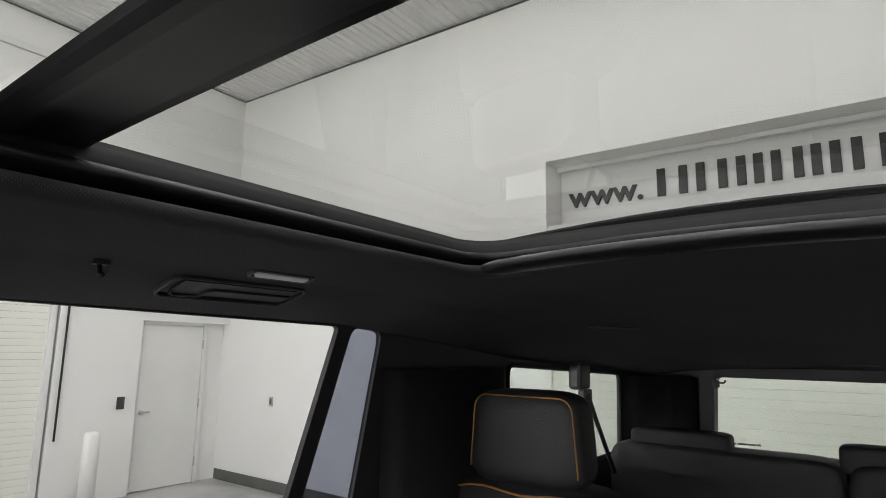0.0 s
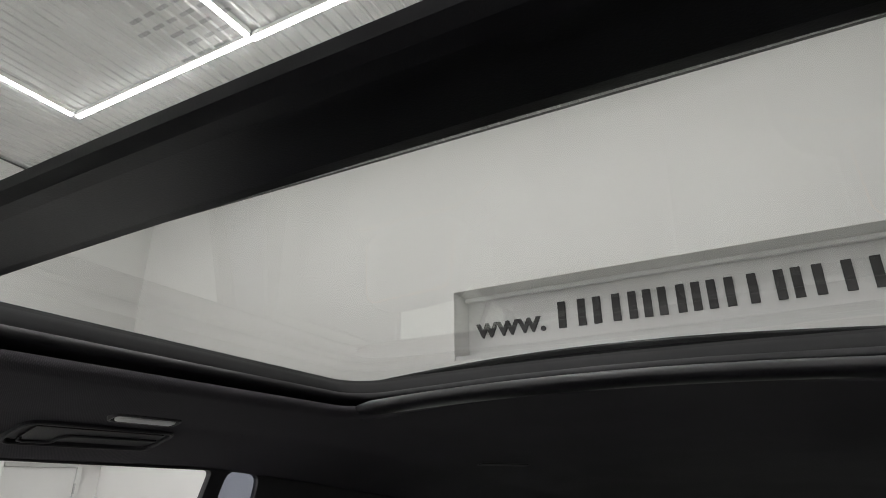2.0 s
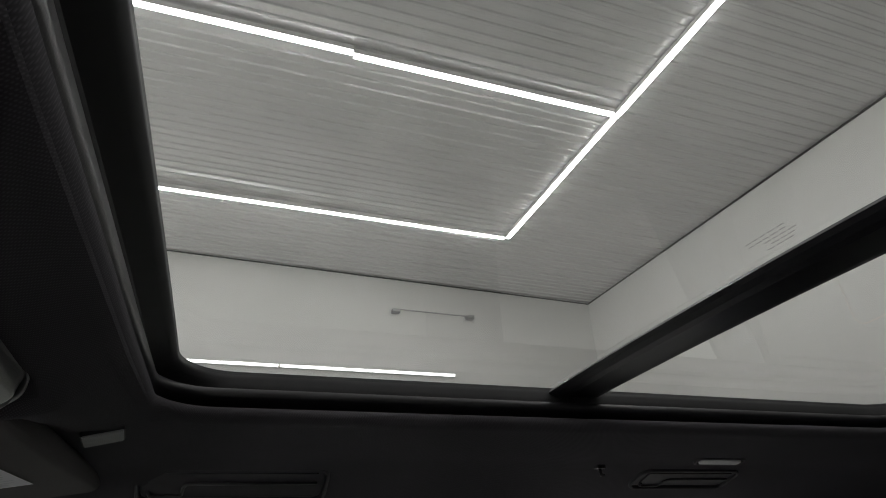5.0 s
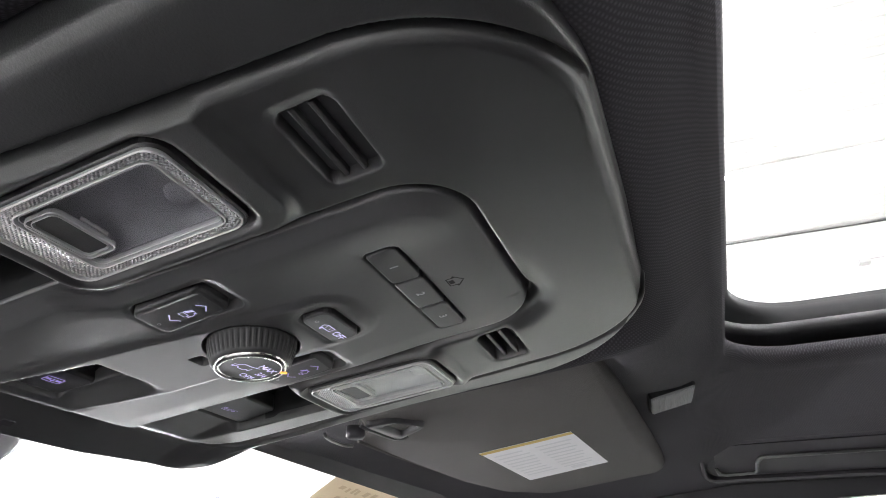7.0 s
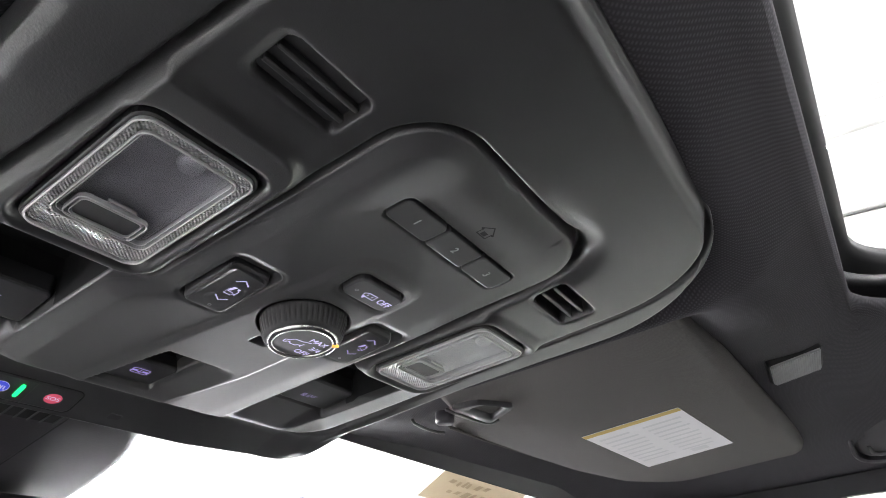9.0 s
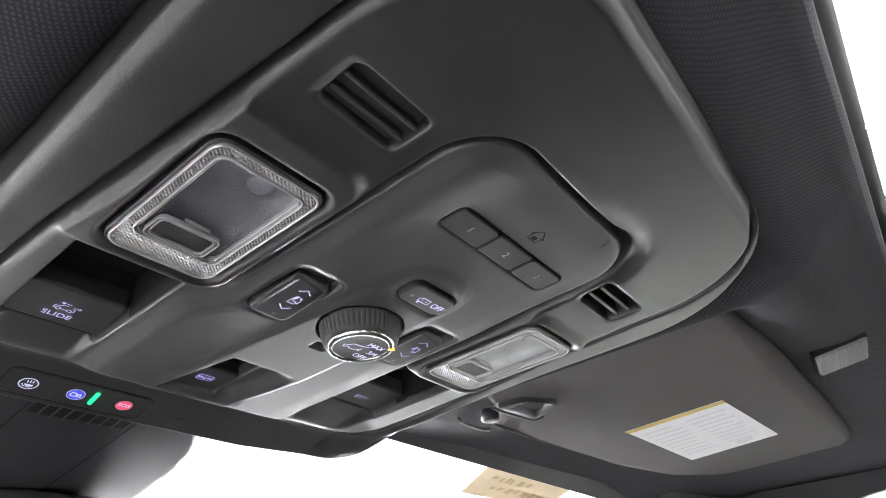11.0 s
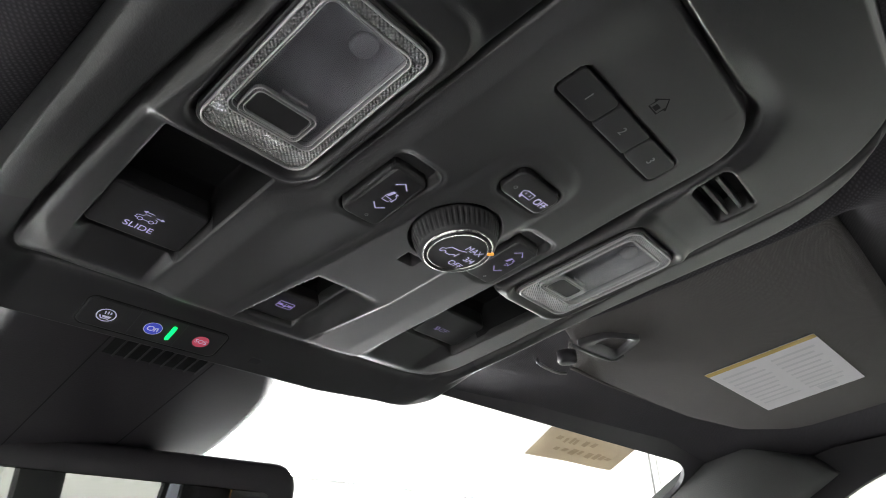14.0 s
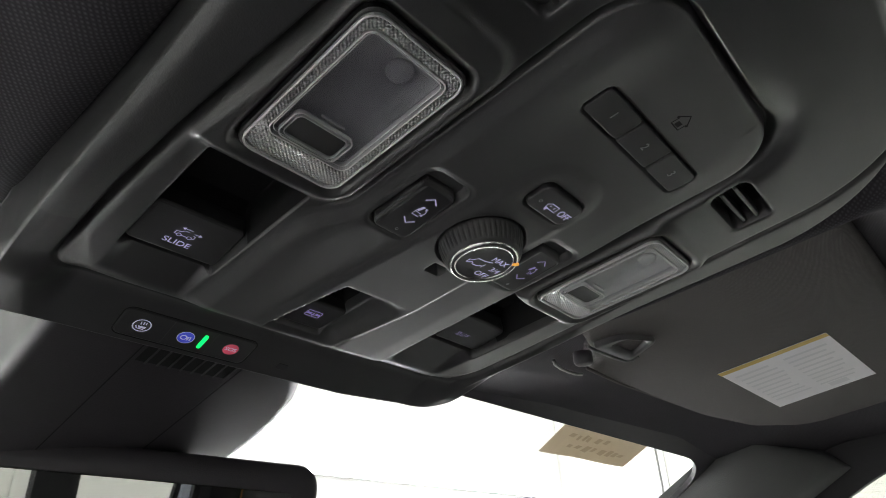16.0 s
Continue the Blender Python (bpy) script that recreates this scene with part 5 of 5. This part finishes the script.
# ---- in front of the console: sensor cover and mirror ----
def sensor_cover():
    ob = thing("sensor_cover", Matrix.Identity(4), "black plastic sensor cover with vent slots on the windscreen", "sensor cover")

    def zc(y):
        return 1.6135 - 0.242 * (y - 0.158)
    rings = []
    for y in np.linspace(0.150, 0.355, 16):
        hw = float(np.interp(y, (0.15, 0.17, 0.1845, 0.205, 0.235, 0.27, 0.36), (0.020, 0.036, 0.0465, 0.0565, 0.0635, 0.0675, 0.0690)))
        r = 0.008
        wl = max(hw + 0.036, 0.107 * min(1.0, (y - 0.10) / 0.06))
        row = [(-wl, y, zc(y) + 0.08)]
        row += [(-wl + r - r * math.cos(a), y, zc(y) + r - r * math.sin(a)) for a in np.linspace(0, math.pi / 2, 7)]
        row += [(hw - r + r * math.sin(a), y, zc(y) + r - r * math.cos(a)) for a in np.linspace(0, math.pi / 2, 7)]
        row += [(hw, y, zc(y) + 0.08)]
        rings.append(row)
    part("shell", loft(rings, cap_start=True, cap_end=True), SOFT_BLACK, ob, smooth=True)

    def sliver(x0, x1, y0, y1, d0, d1):
        return loft([[(x0, y, zc(y) - d0), (x1, y, zc(y) - d0), (x1, y, zc(y) + d1), (x0, y, zc(y) + d1)] for y in (y0, y1)], cap_start=True, cap_end=True)
    # Near-black slivers stand proud of the shell, drawn as the slots' shade
    for k in range(8):
        x = -0.0560 + 0.0067 * k
        part("vent_slot", sliver(x, x + 0.0053, 0.170, 0.190, 0.0003, 0.003), RECESS_SHADE, ob)
        part("vent_bar", sliver(x + 0.0055, x + 0.0064, 0.170, 0.1915, 0.0007, 0.003), TRIM_PLASTIC, ob)
    for x in (-0.0590, 0.0000):
        part("seam", sliver(x, x + 0.0007, 0.170, 0.345, 0.0003, 0.002), RECESS_SHADE, ob)
    return ob


sensor_cover()


def mirror():
    m = look((0.000, 0.300, 1.5430), (-0.30, -0.35, 1.48), 4.0) @ pose(0, 0, 0, 0, 0, 0)
    ob = thing("rearview_mirror", m, "black framed rear view mirror hanging by the windscreen", "rearview mirror")
    hx, hy = 0.122, 0.037
    case = loft([[(x, y, z) for x, y in round_rect(0, 0, hx - i, hy - i, max(0.016 - i * 0.3, 0.006), 6)] for i, z in ((0.012, 0.026), (0.002, 0.018), (0, 0.004), (0, -0.006), (0.003, -0.009), (0.0140, -0.009), (0.0190, -0.0085))], cap_start=True)
    part("housing", case, SOFT_BLACK, ob, smooth=True)
    part("glass", slab(0, -0.002, hx - 0.0160, hy - 0.0175, 0.006, 0.0, -0.0088, 0.0003), MIRROR, ob, "silvered mirror glass")
    part("stem", tube([(0, 0, 0.012), (0, 0.02, 0.05), (0, 0.045, 0.075)], 0.011), SOFT_BLACK, ob, smooth=True)
    return ob


mirror()


# ---- passenger visor and its neighbours ----
def visor_z(y):
    return 1.642 - 0.12 * (y + 0.03)


def sun_visor():
    ob = thing("sun_visor", Matrix.Identity(4), "dark cloth sun visor folded up with a warning label", "sun visor")
    outline = rounded_poly([(0.150, -0.1205), (0.40, -0.1255), (0.590, -0.1290), (0.632, -0.115), (0.654, -0.082), (0.652, -0.015), (0.628, 0.024), (0.562, 0.060), (0.45, 0.0760), (0.320, 0.0765), (0.217, 0.0720), (0.213, 0.058), (0.150, 0.036)], 0.014, 5)
    c = Vector((sum(p[0] for p in outline) / len(outline), sum(p[1] for p in outline) / len(outline)))

    def ring(inset, dz):
        out = []
        for p in outline:
            d = c - Vector(p)
            q = Vector(p) + d.normalized() * inset
            out.append((q.x, q.y, visor_z(q.y) + dz))
        return out
    bm = loft([ring(0.010, 0.024), ring(0.002, 0.020), ring(0, 0.012), ring(0.0012, 0.005), ring(0.0045, 0.0012), ring(0.012, 0.0)], cap_start=True, cap_end=True)
    part("pad", bm, VISOR_CLOTH, ob, smooth=True)
    # warning label
    A, B, C, D = ((0.334, 0.013), (0.324, -0.0725), (0.486, -0.0775), (0.5045, 0.013))

    def at(f, g, dz):
        x = (A[0] * (1 - f) + D[0] * f) * (1 - g) + (B[0] * (1 - f) + C[0] * f) * g
        y = (A[1] * (1 - f) + D[1] * f) * (1 - g) + (B[1] * (1 - f) + C[1] * f) * g
        return (x, y, visor_z(y) - dz)

    def patch(f0, f1, g0, g1, dz, bm=None):
        bm = bm or bmesh.new()
        bm.faces.new([bm.verts.new(at(f, g, dz)) for f, g in ((f0, g0), (f1, g0), (f1, g1), (f0, g1))])
        return bm
    lab = part("warning_label", patch(0, 1, 0, 1, 0.0006), PAPER, ob, "white paper label with a yellow edge")
    part("yellow_edge", patch(0.0, 0.055, 0, 1, 0.0009), LABEL_YELLOW, lab)
    bm = bmesh.new()
    for col in range(2):
        for r in range(9):
            f = 0.14 + 0.082 * r
            g0 = 0.07 + 0.47 * col
            patch(f, f + 0.030, g0, g0 + 0.30 + 0.09 * random.random(), 0.0009, bm)
    part("small_print", bm, INK_GREY, lab, "grey bars of small print")
    part("print_mark", patch(0.84, 0.93, 0.60, 0.78, 0.0009), INK_GREY, lab)
    # inner pivot: hook and socket
    outer = rounded_poly([(0.178, 0.042), (0.183, 0.022), (0.212, 0.008), (0.230, 0.040)], 0.007, 6)
    inner = rounded_poly([(0.1895, 0.0340), (0.1890, 0.0215), (0.2070, 0.0135), (0.2195, 0.0320)], 0.004, 6)
    lift = lambda pts, dz: [(x, y, visor_z(y) + dz) for x, y in pts]
    piv = part("pivot_socket", loft([lift(outer, 0.004), lift(outer, -0.0022), lift([(p[0] * 0.94 + 0.0122, p[1] * 0.94 + 0.0016) for p in outer], -0.0036), lift(inner, -0.0030), lift(inner, 0.003)]), SOFT_BLACK, ob, "dark plastic visor socket", smooth=True)
    part("socket_pit", loft([lift(inner, 0.002), lift(inner, 0.0005)], cap_start=True, cap_end=True), RECESS_SHADE, piv)
    part("socket_lip", tube([(x, y, visor_z(y) - 0.0032) for x, y in ((0.1765, 0.0425), (0.190, 0.0432), (0.210, 0.0425), (0.224, 0.0408), (0.2290, 0.0370), (0.2265, 0.0310))], 0.0011, 10), TRIM_PLASTIC, ob, smooth=True)
    part("clip", tube([(x, y, visor_z(y) - 0.004) for x, y in ((0.1735, 0.0690), (0.180, 0.0722), (0.190, 0.0742), (0.203, 0.0750), (0.211, 0.0742), (0.216, 0.0715))], 0.0012, 10), TRIM_PLASTIC, ob, "small curved grey visor clip", smooth=True)
    base = part("clip_base", lathe([(0.0070, 0.006), (0.0070, -0.001), (0.0060, -0.0025), (0.0040, -0.003)], 24), SOFT_BLACK, ob, smooth=True)
    base.location = (0.2035, 0.0625, visor_z(0.0625))
    part("front_welt", tube([(x, y, visor_z(y) - dz) for x, y, dz in ((0.217, 0.0675, 0.001), (0.275, 0.0725, -0.001), (0.36, 0.0720, -0.002), (0.44, 0.0695, -0.002), (0.56, 0.0560, -0.003))], 0.0014, 8), VISOR_CLOTH, ob, smooth=True)
    return ob


sun_visor()


def visor_light():
    """Small ribbed lamp lens in the lining behind the visor."""
    z = roof_z(0.374, -0.163) - 0.0055
    gx = (roof_z(0.39, -0.163) - roof_z(0.358, -0.163)) / 0.032
    gy = (roof_z(0.374, -0.147) - roof_z(0.374, -0.179)) / 0.032
    m = Matrix.Translation((0.384, -0.155, z)) @ Vector((0, 0, 1)).rotation_difference(Vector((-gx, -gy, 1))).to_matrix().to_4x4() @ Matrix.Rotation(radians(-84), 4, "Z")
    ob = thing("visor_lamp", m, "small ribbed grey lamp lens in the roof lining", "lamp")
    part("rim", frame_slab(0, 0, 0.0205, 0.0265, 0.004, 0.0014, 0.010, 0.0018, 0.0005), RECESS_SHADE, ob, "dark slot round the lens")
    part("lens", slab(0, 0, 0.0190, 0.0250, 0.003, 0.010, 0.0, 0.0008), RIBBED, ob)
    for k in range(21):
        x = -0.0172 + 0.0344 * k / 20
        part("rib", box_bm((x - 0.00045, -0.0235, -0.0008), (x + 0.00045, 0.0235, 0.0004), 0.0003), RIBBED, ob)
    return ob


visor_light()


def grab_handle(y0, y1, x, z, name_label, lean=18, mats=(RECESS_SHADE, RUBBER)):
    """Folding handle: a flat flap with a stepped, raised lip in a long rounded recess."""
    ob = thing("grab_handle", Matrix.Translation((x, (y0 + y1) / 2, z)), name_label, "grab handle", "roof grab handles")
    h = (y1 - y0) / 2
    part("recess", slab(0, 0, 0.030, h, 0.015, 0.022, 0.0, 0.004), mats[0], ob, "dark recess")
    part("frame", frame_slab(0, 0, 0.035, h + 0.005, 0.018, 0.005, 0.02, -0.003, 0.0015), mats[0], ob)
    edge = [(-0.006, -h + 0.012), (-0.005, h - 0.066), (-0.003, h - 0.060), (0.004, h - 0.056), (0.016, h - 0.055), (0.0195, h - 0.051), (0.0205, h - 0.020), (0.0180, h - 0.014), (0.010, h - 0.012)]
    outline = [(-0.024, h - 0.012), (-0.024, -h + 0.012)] + edge
    part("flap", loft([[(px, py, d) for px, py in outline] for d in (0.004, -0.003)], cap_start=True, cap_end=True), mats[0], ob)
    part("lip", tube([(px, py, -0.004) for px, py in edge], 0.0022, 10), mats[1], ob, "raised stepped lip of the handle", smooth=True)
    ob.rotation_euler = (0, radians(lean), 0)
    return ob


grab_handle(-0.42, -0.17, 0.612, 1.662, "black folding grab handle in a roof recess beside the visor", 34, (SOFT_BLACK, TRIM_PLASTIC))
grab_handle(-1.16, -0.96, 0.600, 1.668, "black folding grab handle above the rear door", 18, (CABIN_BLACK, CABIN_BLACK))


def roof_lamp_strip(x, y, z, turn, half=0.042, lens=LAMP_PALE, words="small pale reading lamp strip in the roof lining"):
    ob = thing("reading_lamp", Matrix.Translation((x, y, z)) @ Matrix.Rotation(radians(turn), 4, "Z") @ Matrix.Rotation(radians(16), 4, "Y"), words, "reading lamp", "reading lamps")
    part("lens", slab(0, 0, 0.007, half, 0.005, 0.008, -0.003, 0.0015), lens, ob)
    part("rim", frame_slab(0, 0, 0.012, half + 0.008, 0.008, 0.004, 0.008, -0.001, 0.001), SOFT_BLACK, ob)
    return ob


roof_lamp_strip(0.520, -1.075, 1.685, 0)
roof_lamp_strip(0.0, -3.010, 1.5625, 90, 0.085, RIBBED, "long grey lamp strip above the rear glass")
roof_lamp_strip(0.427, -2.046, 1.6555, -20, 0.085, CABIN_BLACK, "slim black air outlet strip in the roof lining")
hook = thing("coat_hook", Matrix.Translation((0.56, -0.862, 1.680)) @ Matrix.Scale(0.7, 4), "small black coat hook under the roof lining", "coat hook")
part("base", slab(0, 0, 0.010, 0.012, 0.004, 0.01, -0.003, 0.001), FRAME_BLACK, hook)
part("prong", tube([(0, 0, -0.002), (-0.004, 0.0, -0.018), (-0.014, 0, -0.020)], 0.004), FRAME_BLACK, hook, smooth=True)


def paper_tag():
    """Kraft paper note on the windscreen."""
    def at(f, g, lift):
        a = Vector((0.405, 0.206, 1.640)).lerp(Vector((0.528, 0.168, 1.629)), f)
        b = Vector((0.403, 0.243, 1.6175)).lerp(Vector((0.525, 0.206, 1.6065)), f)
        return a.lerp(b, g) + Vector((0, -0.55, -0.8)) * lift
    ob = thing("paper_note", Matrix.Identity(4), "tan paper note with faded writing stuck on the windscreen", "paper note")
    n = 8
    front = [[at(i / n, j, 0.004 + 0.0008 * math.sin(i * 1.1 + j)) for i in range(n + 1)] for j in (0, 0.33, 0.66, 1)]
    back = [[at(i / n, j, 0.0034 + 0.0008 * math.sin(i * 1.1 + j)) for i in range(n + 1)] for j in (1, 0.66, 0.33, 0)]
    part("sheet", loft(front + back + front[:1], closed=False), KRAFT, ob)
    bm = bmesh.new()
    for r, (g, words) in enumerate(((0.28, (0.12, 0.34, 0.42, 0.55)), (0.62, (0.2, 0.5, 0.56, 0.86)))):
        for f0, f1 in zip(words[::2], words[1::2]):
            f = f0
            while f < f1:
                wd, up, dn, sk = (0.02 + 0.05 * random.random(), 0.04 + 0.09 * random.random(), 0.04 + 0.09 * random.random(), 0.03 * random.random())
                bm.faces.new([bm.verts.new(at(f + a, g + b, 0.0052)) for a, b in ((sk, -up), (wd + sk, -up * 0.8), (wd, dn), (0, dn * 0.7))])
                f += wd + 0.012 + 0.03 * random.random()
    part("faded_marks", bm, INK_BROWN, ob, "faded brown marks")
    return ob


paper_tag()


# ---- seats ----
def cushion(cx, cy, cz, hx, hy, hz, p=4.0, nu=36, nv=18, squash=0.0):
    """Padded block: a superellipsoid."""
    sgn = lambda t, e: math.copysign(abs(t) ** e, t)
    rings = []
    for j in range(1, nv):
        b = -math.pi / 2 + math.pi * j / nv
        ring = []
        for i in range(nu):
            a = 2 * math.pi * i / nu
            x = sgn(math.cos(b), 2 / p) * sgn(math.cos(a), 2 / p)
            y = sgn(math.cos(b), 2 / p) * sgn(math.sin(a), 2 / p)
            z = sgn(math.sin(b), 2 / p)
            ring.append((cx + hx * x * (1 - squash * max(0, -z) * 0.5), cy + hy * y, cz + hz * z))
        rings.append(ring)
    return loft(rings, cap_start=True, cap_end=True)


def piping(points, parent, r=0.0028):
    return part("piping", tube(points, r, 6), PIPING, parent, "amber piping", smooth=True)


def captain_chair(sx):
    ob = thing("captain_chair", pose(sx * 0.512, -1.75, 0.40), "black leather second-row seat with amber piping", "car seat", "second-row seats")
    L = lambda x, y, z: (sx * x, y, z - 0.40)
    pad = cushion(0, 0, 1.412 - 0.40, 0.140, 0.052, 0.098, 5.0, squash=0.0)
    for v in pad.verts:
        v.co.x *= 1 - 0.11 * (v.co.z - (1.32 - 0.40)) / 0.196
    hr = part("headrest", pad, LEATHER, ob, smooth=True)
    loop = [(x * (0.97 - 0.055 * z / 0.085), 0.047, z + 1.412 - 0.40) for x, z in round_rect(0, 0, 0.124, 0.086, 0.028, 5)]
    open_loop = [p for p in loop if p[2] > 0.945]
    k = max(range(len(open_loop)), key=lambda i: (Vector(open_loop[i]) - Vector(open_loop[i - 1])).length)
    piping(open_loop[k:] + open_loop[:k], hr, 0.0018)
    for x in (-0.052, 0.052):
        part("post", tube([(x, 0, 1.20 - 0.40), (x, 0, 1.35 - 0.40)], 0.007), CHROME, ob, "chrome headrest post", smooth=True)
        part("post_collar", lathe([(0.014, 0), (0.014, 0.012), (0.010, 0.016)], 20), BUTTON, ob)
        ob.children[-1].location = (x, 0, 1.306 - 0.40)
    part("backrest", cushion(0, -0.02, 0.995 - 0.40, 0.235, 0.085, 0.330, 5.0), LEATHER, ob, smooth=True)
    arc = [(x, 0.050, 1.312 - 0.40 - 0.05 * (abs(x) / 0.22) ** 4 - 0.012 * math.exp(-(x / 0.07) ** 2)) for x in np.linspace(-0.215, 0.215, 15)]
    piping(arc, ob, 0.0026)
    part("seat_base", cushion(0, 0.24, 0.58 - 0.40, 0.24, 0.27, 0.09, 5.0), LEATHER, ob, smooth=True)
    part("pedestal", box_bm((-0.2, 0.0, 0.0), (0.2, 0.45, 0.12), 0.01), SOFT_BLACK, ob)
    return ob


captain_chair(1)
captain_chair(-1)


def bench():
    ob = thing("rear_bench", pose(0, -2.56, 0.40), "black leather third-row bench seat", "car seat")
    for x0, x1 in ((0.002, 0.635), (-0.635, -0.002)):
        part("backrest", cushion((x0 + x1) / 2, 0, 0.97 - 0.40, (x1 - x0) / 2, 0.07, 0.345, 14.0), LEATHER, ob, smooth=True)
    for x0, x1 in ((0.280, 0.577), (-0.27, 0.015), (-0.577, -0.33)):
        part("headrest", cushion((x0 + x1) / 2, -0.01, 1.318 - 0.40, (x1 - x0) / 2, 0.045, 0.040, 7.0), LEATHER, ob, smooth=True)
    part("seat_base", cushion(0, 0.26, 0.56 - 0.40, 0.62, 0.26, 0.09, 6.0), LEATHER, ob, smooth=True)
    part("pedestal", box_bm((-0.55, 0.05, 0.0), (0.55, 0.45, 0.1), 0.01), SOFT_BLACK, ob)
    return ob


bench()


def seat_belt():
    ob = thing("seat_belt", Matrix.Identity(4), "black seat belt hanging from a pillar loop", "seat belt")
    part("cover", box_bm((0.655, -2.42, 1.475), (0.700, -2.335, 1.560), 0.012), SOFT_BLACK, ob)
    part("loop", slab(0, 0, 0.02, 0.035, 0.012, 0.0, 0.02, 0.005), BUTTON, ob)
    ob.children[-1].matrix_basis = Matrix.Translation((0.665, -2.41, 1.455)) @ Matrix.Rotation(radians(90), 4, "Y")
    part("strap", loft([[(0.664, -2.425, 1.46), (0.664, -2.395, 1.46), (0.666, -2.395, 1.46), (0.666, -2.425, 1.46)], [(0.640, -2.43, 1.38), (0.640, -2.40, 1.38), (0.642, -2.40, 1.38), (0.642, -2.43, 1.38)], [(0.60, -2.47, 1.22), (0.60, -2.44, 1.22), (0.602, -2.44, 1.22), (0.602, -2.47, 1.22)]], cap_start=True, cap_end=True), SOFT_BLACK, ob)
    return ob


seat_belt()
wip = thing("tailgate_hook", Matrix.Translation((0.425, -3.095, 1.478)), "small black hook beside the rear glass", "hook")
part("plate", box_bm((-0.006, -0.005, -0.014), (0.020, 0.004, 0.014), 0.003), SOFT_BLACK, wip)
part("prong", tube([(0.0, 0.004, 0.006), (-0.022, 0.006, 0.004), (-0.030, 0.006, 0.014)], 0.004), SOFT_BLACK, wip, smooth=True)
# third-row side trims
for sx in (1, -1):
    tagged(part("pillar", loft([[(sx * (0.70 - d), y, z) for y, d in ((-2.80, 0.004), (-2.86, 0.05), (-2.98, 0.11), (-3.09, 0.20), (-3.09, 0.0), (-2.80, -0.005))] for z in (0.42, 1.18, 1.50)], cap_start=True, cap_end=True), CABIN_BLACK, smooth=True), "black plastic rear pillar trim", "pillar trim", kind="structure")
    tagged(part("pillar", loft([[(sx * (0.70 - d), y, z) for y, d in ((-1.475, 0.002), (-1.52, 0.028), (-1.70, 0.034), (-1.90, 0.028), (-1.955, 0.002))] for z in (0.42, 1.18, 1.55)], cap_start=True, cap_end=True), CABIN_BLACK, smooth=True), "black plastic middle pillar trim", "pillar trim", kind="structure")
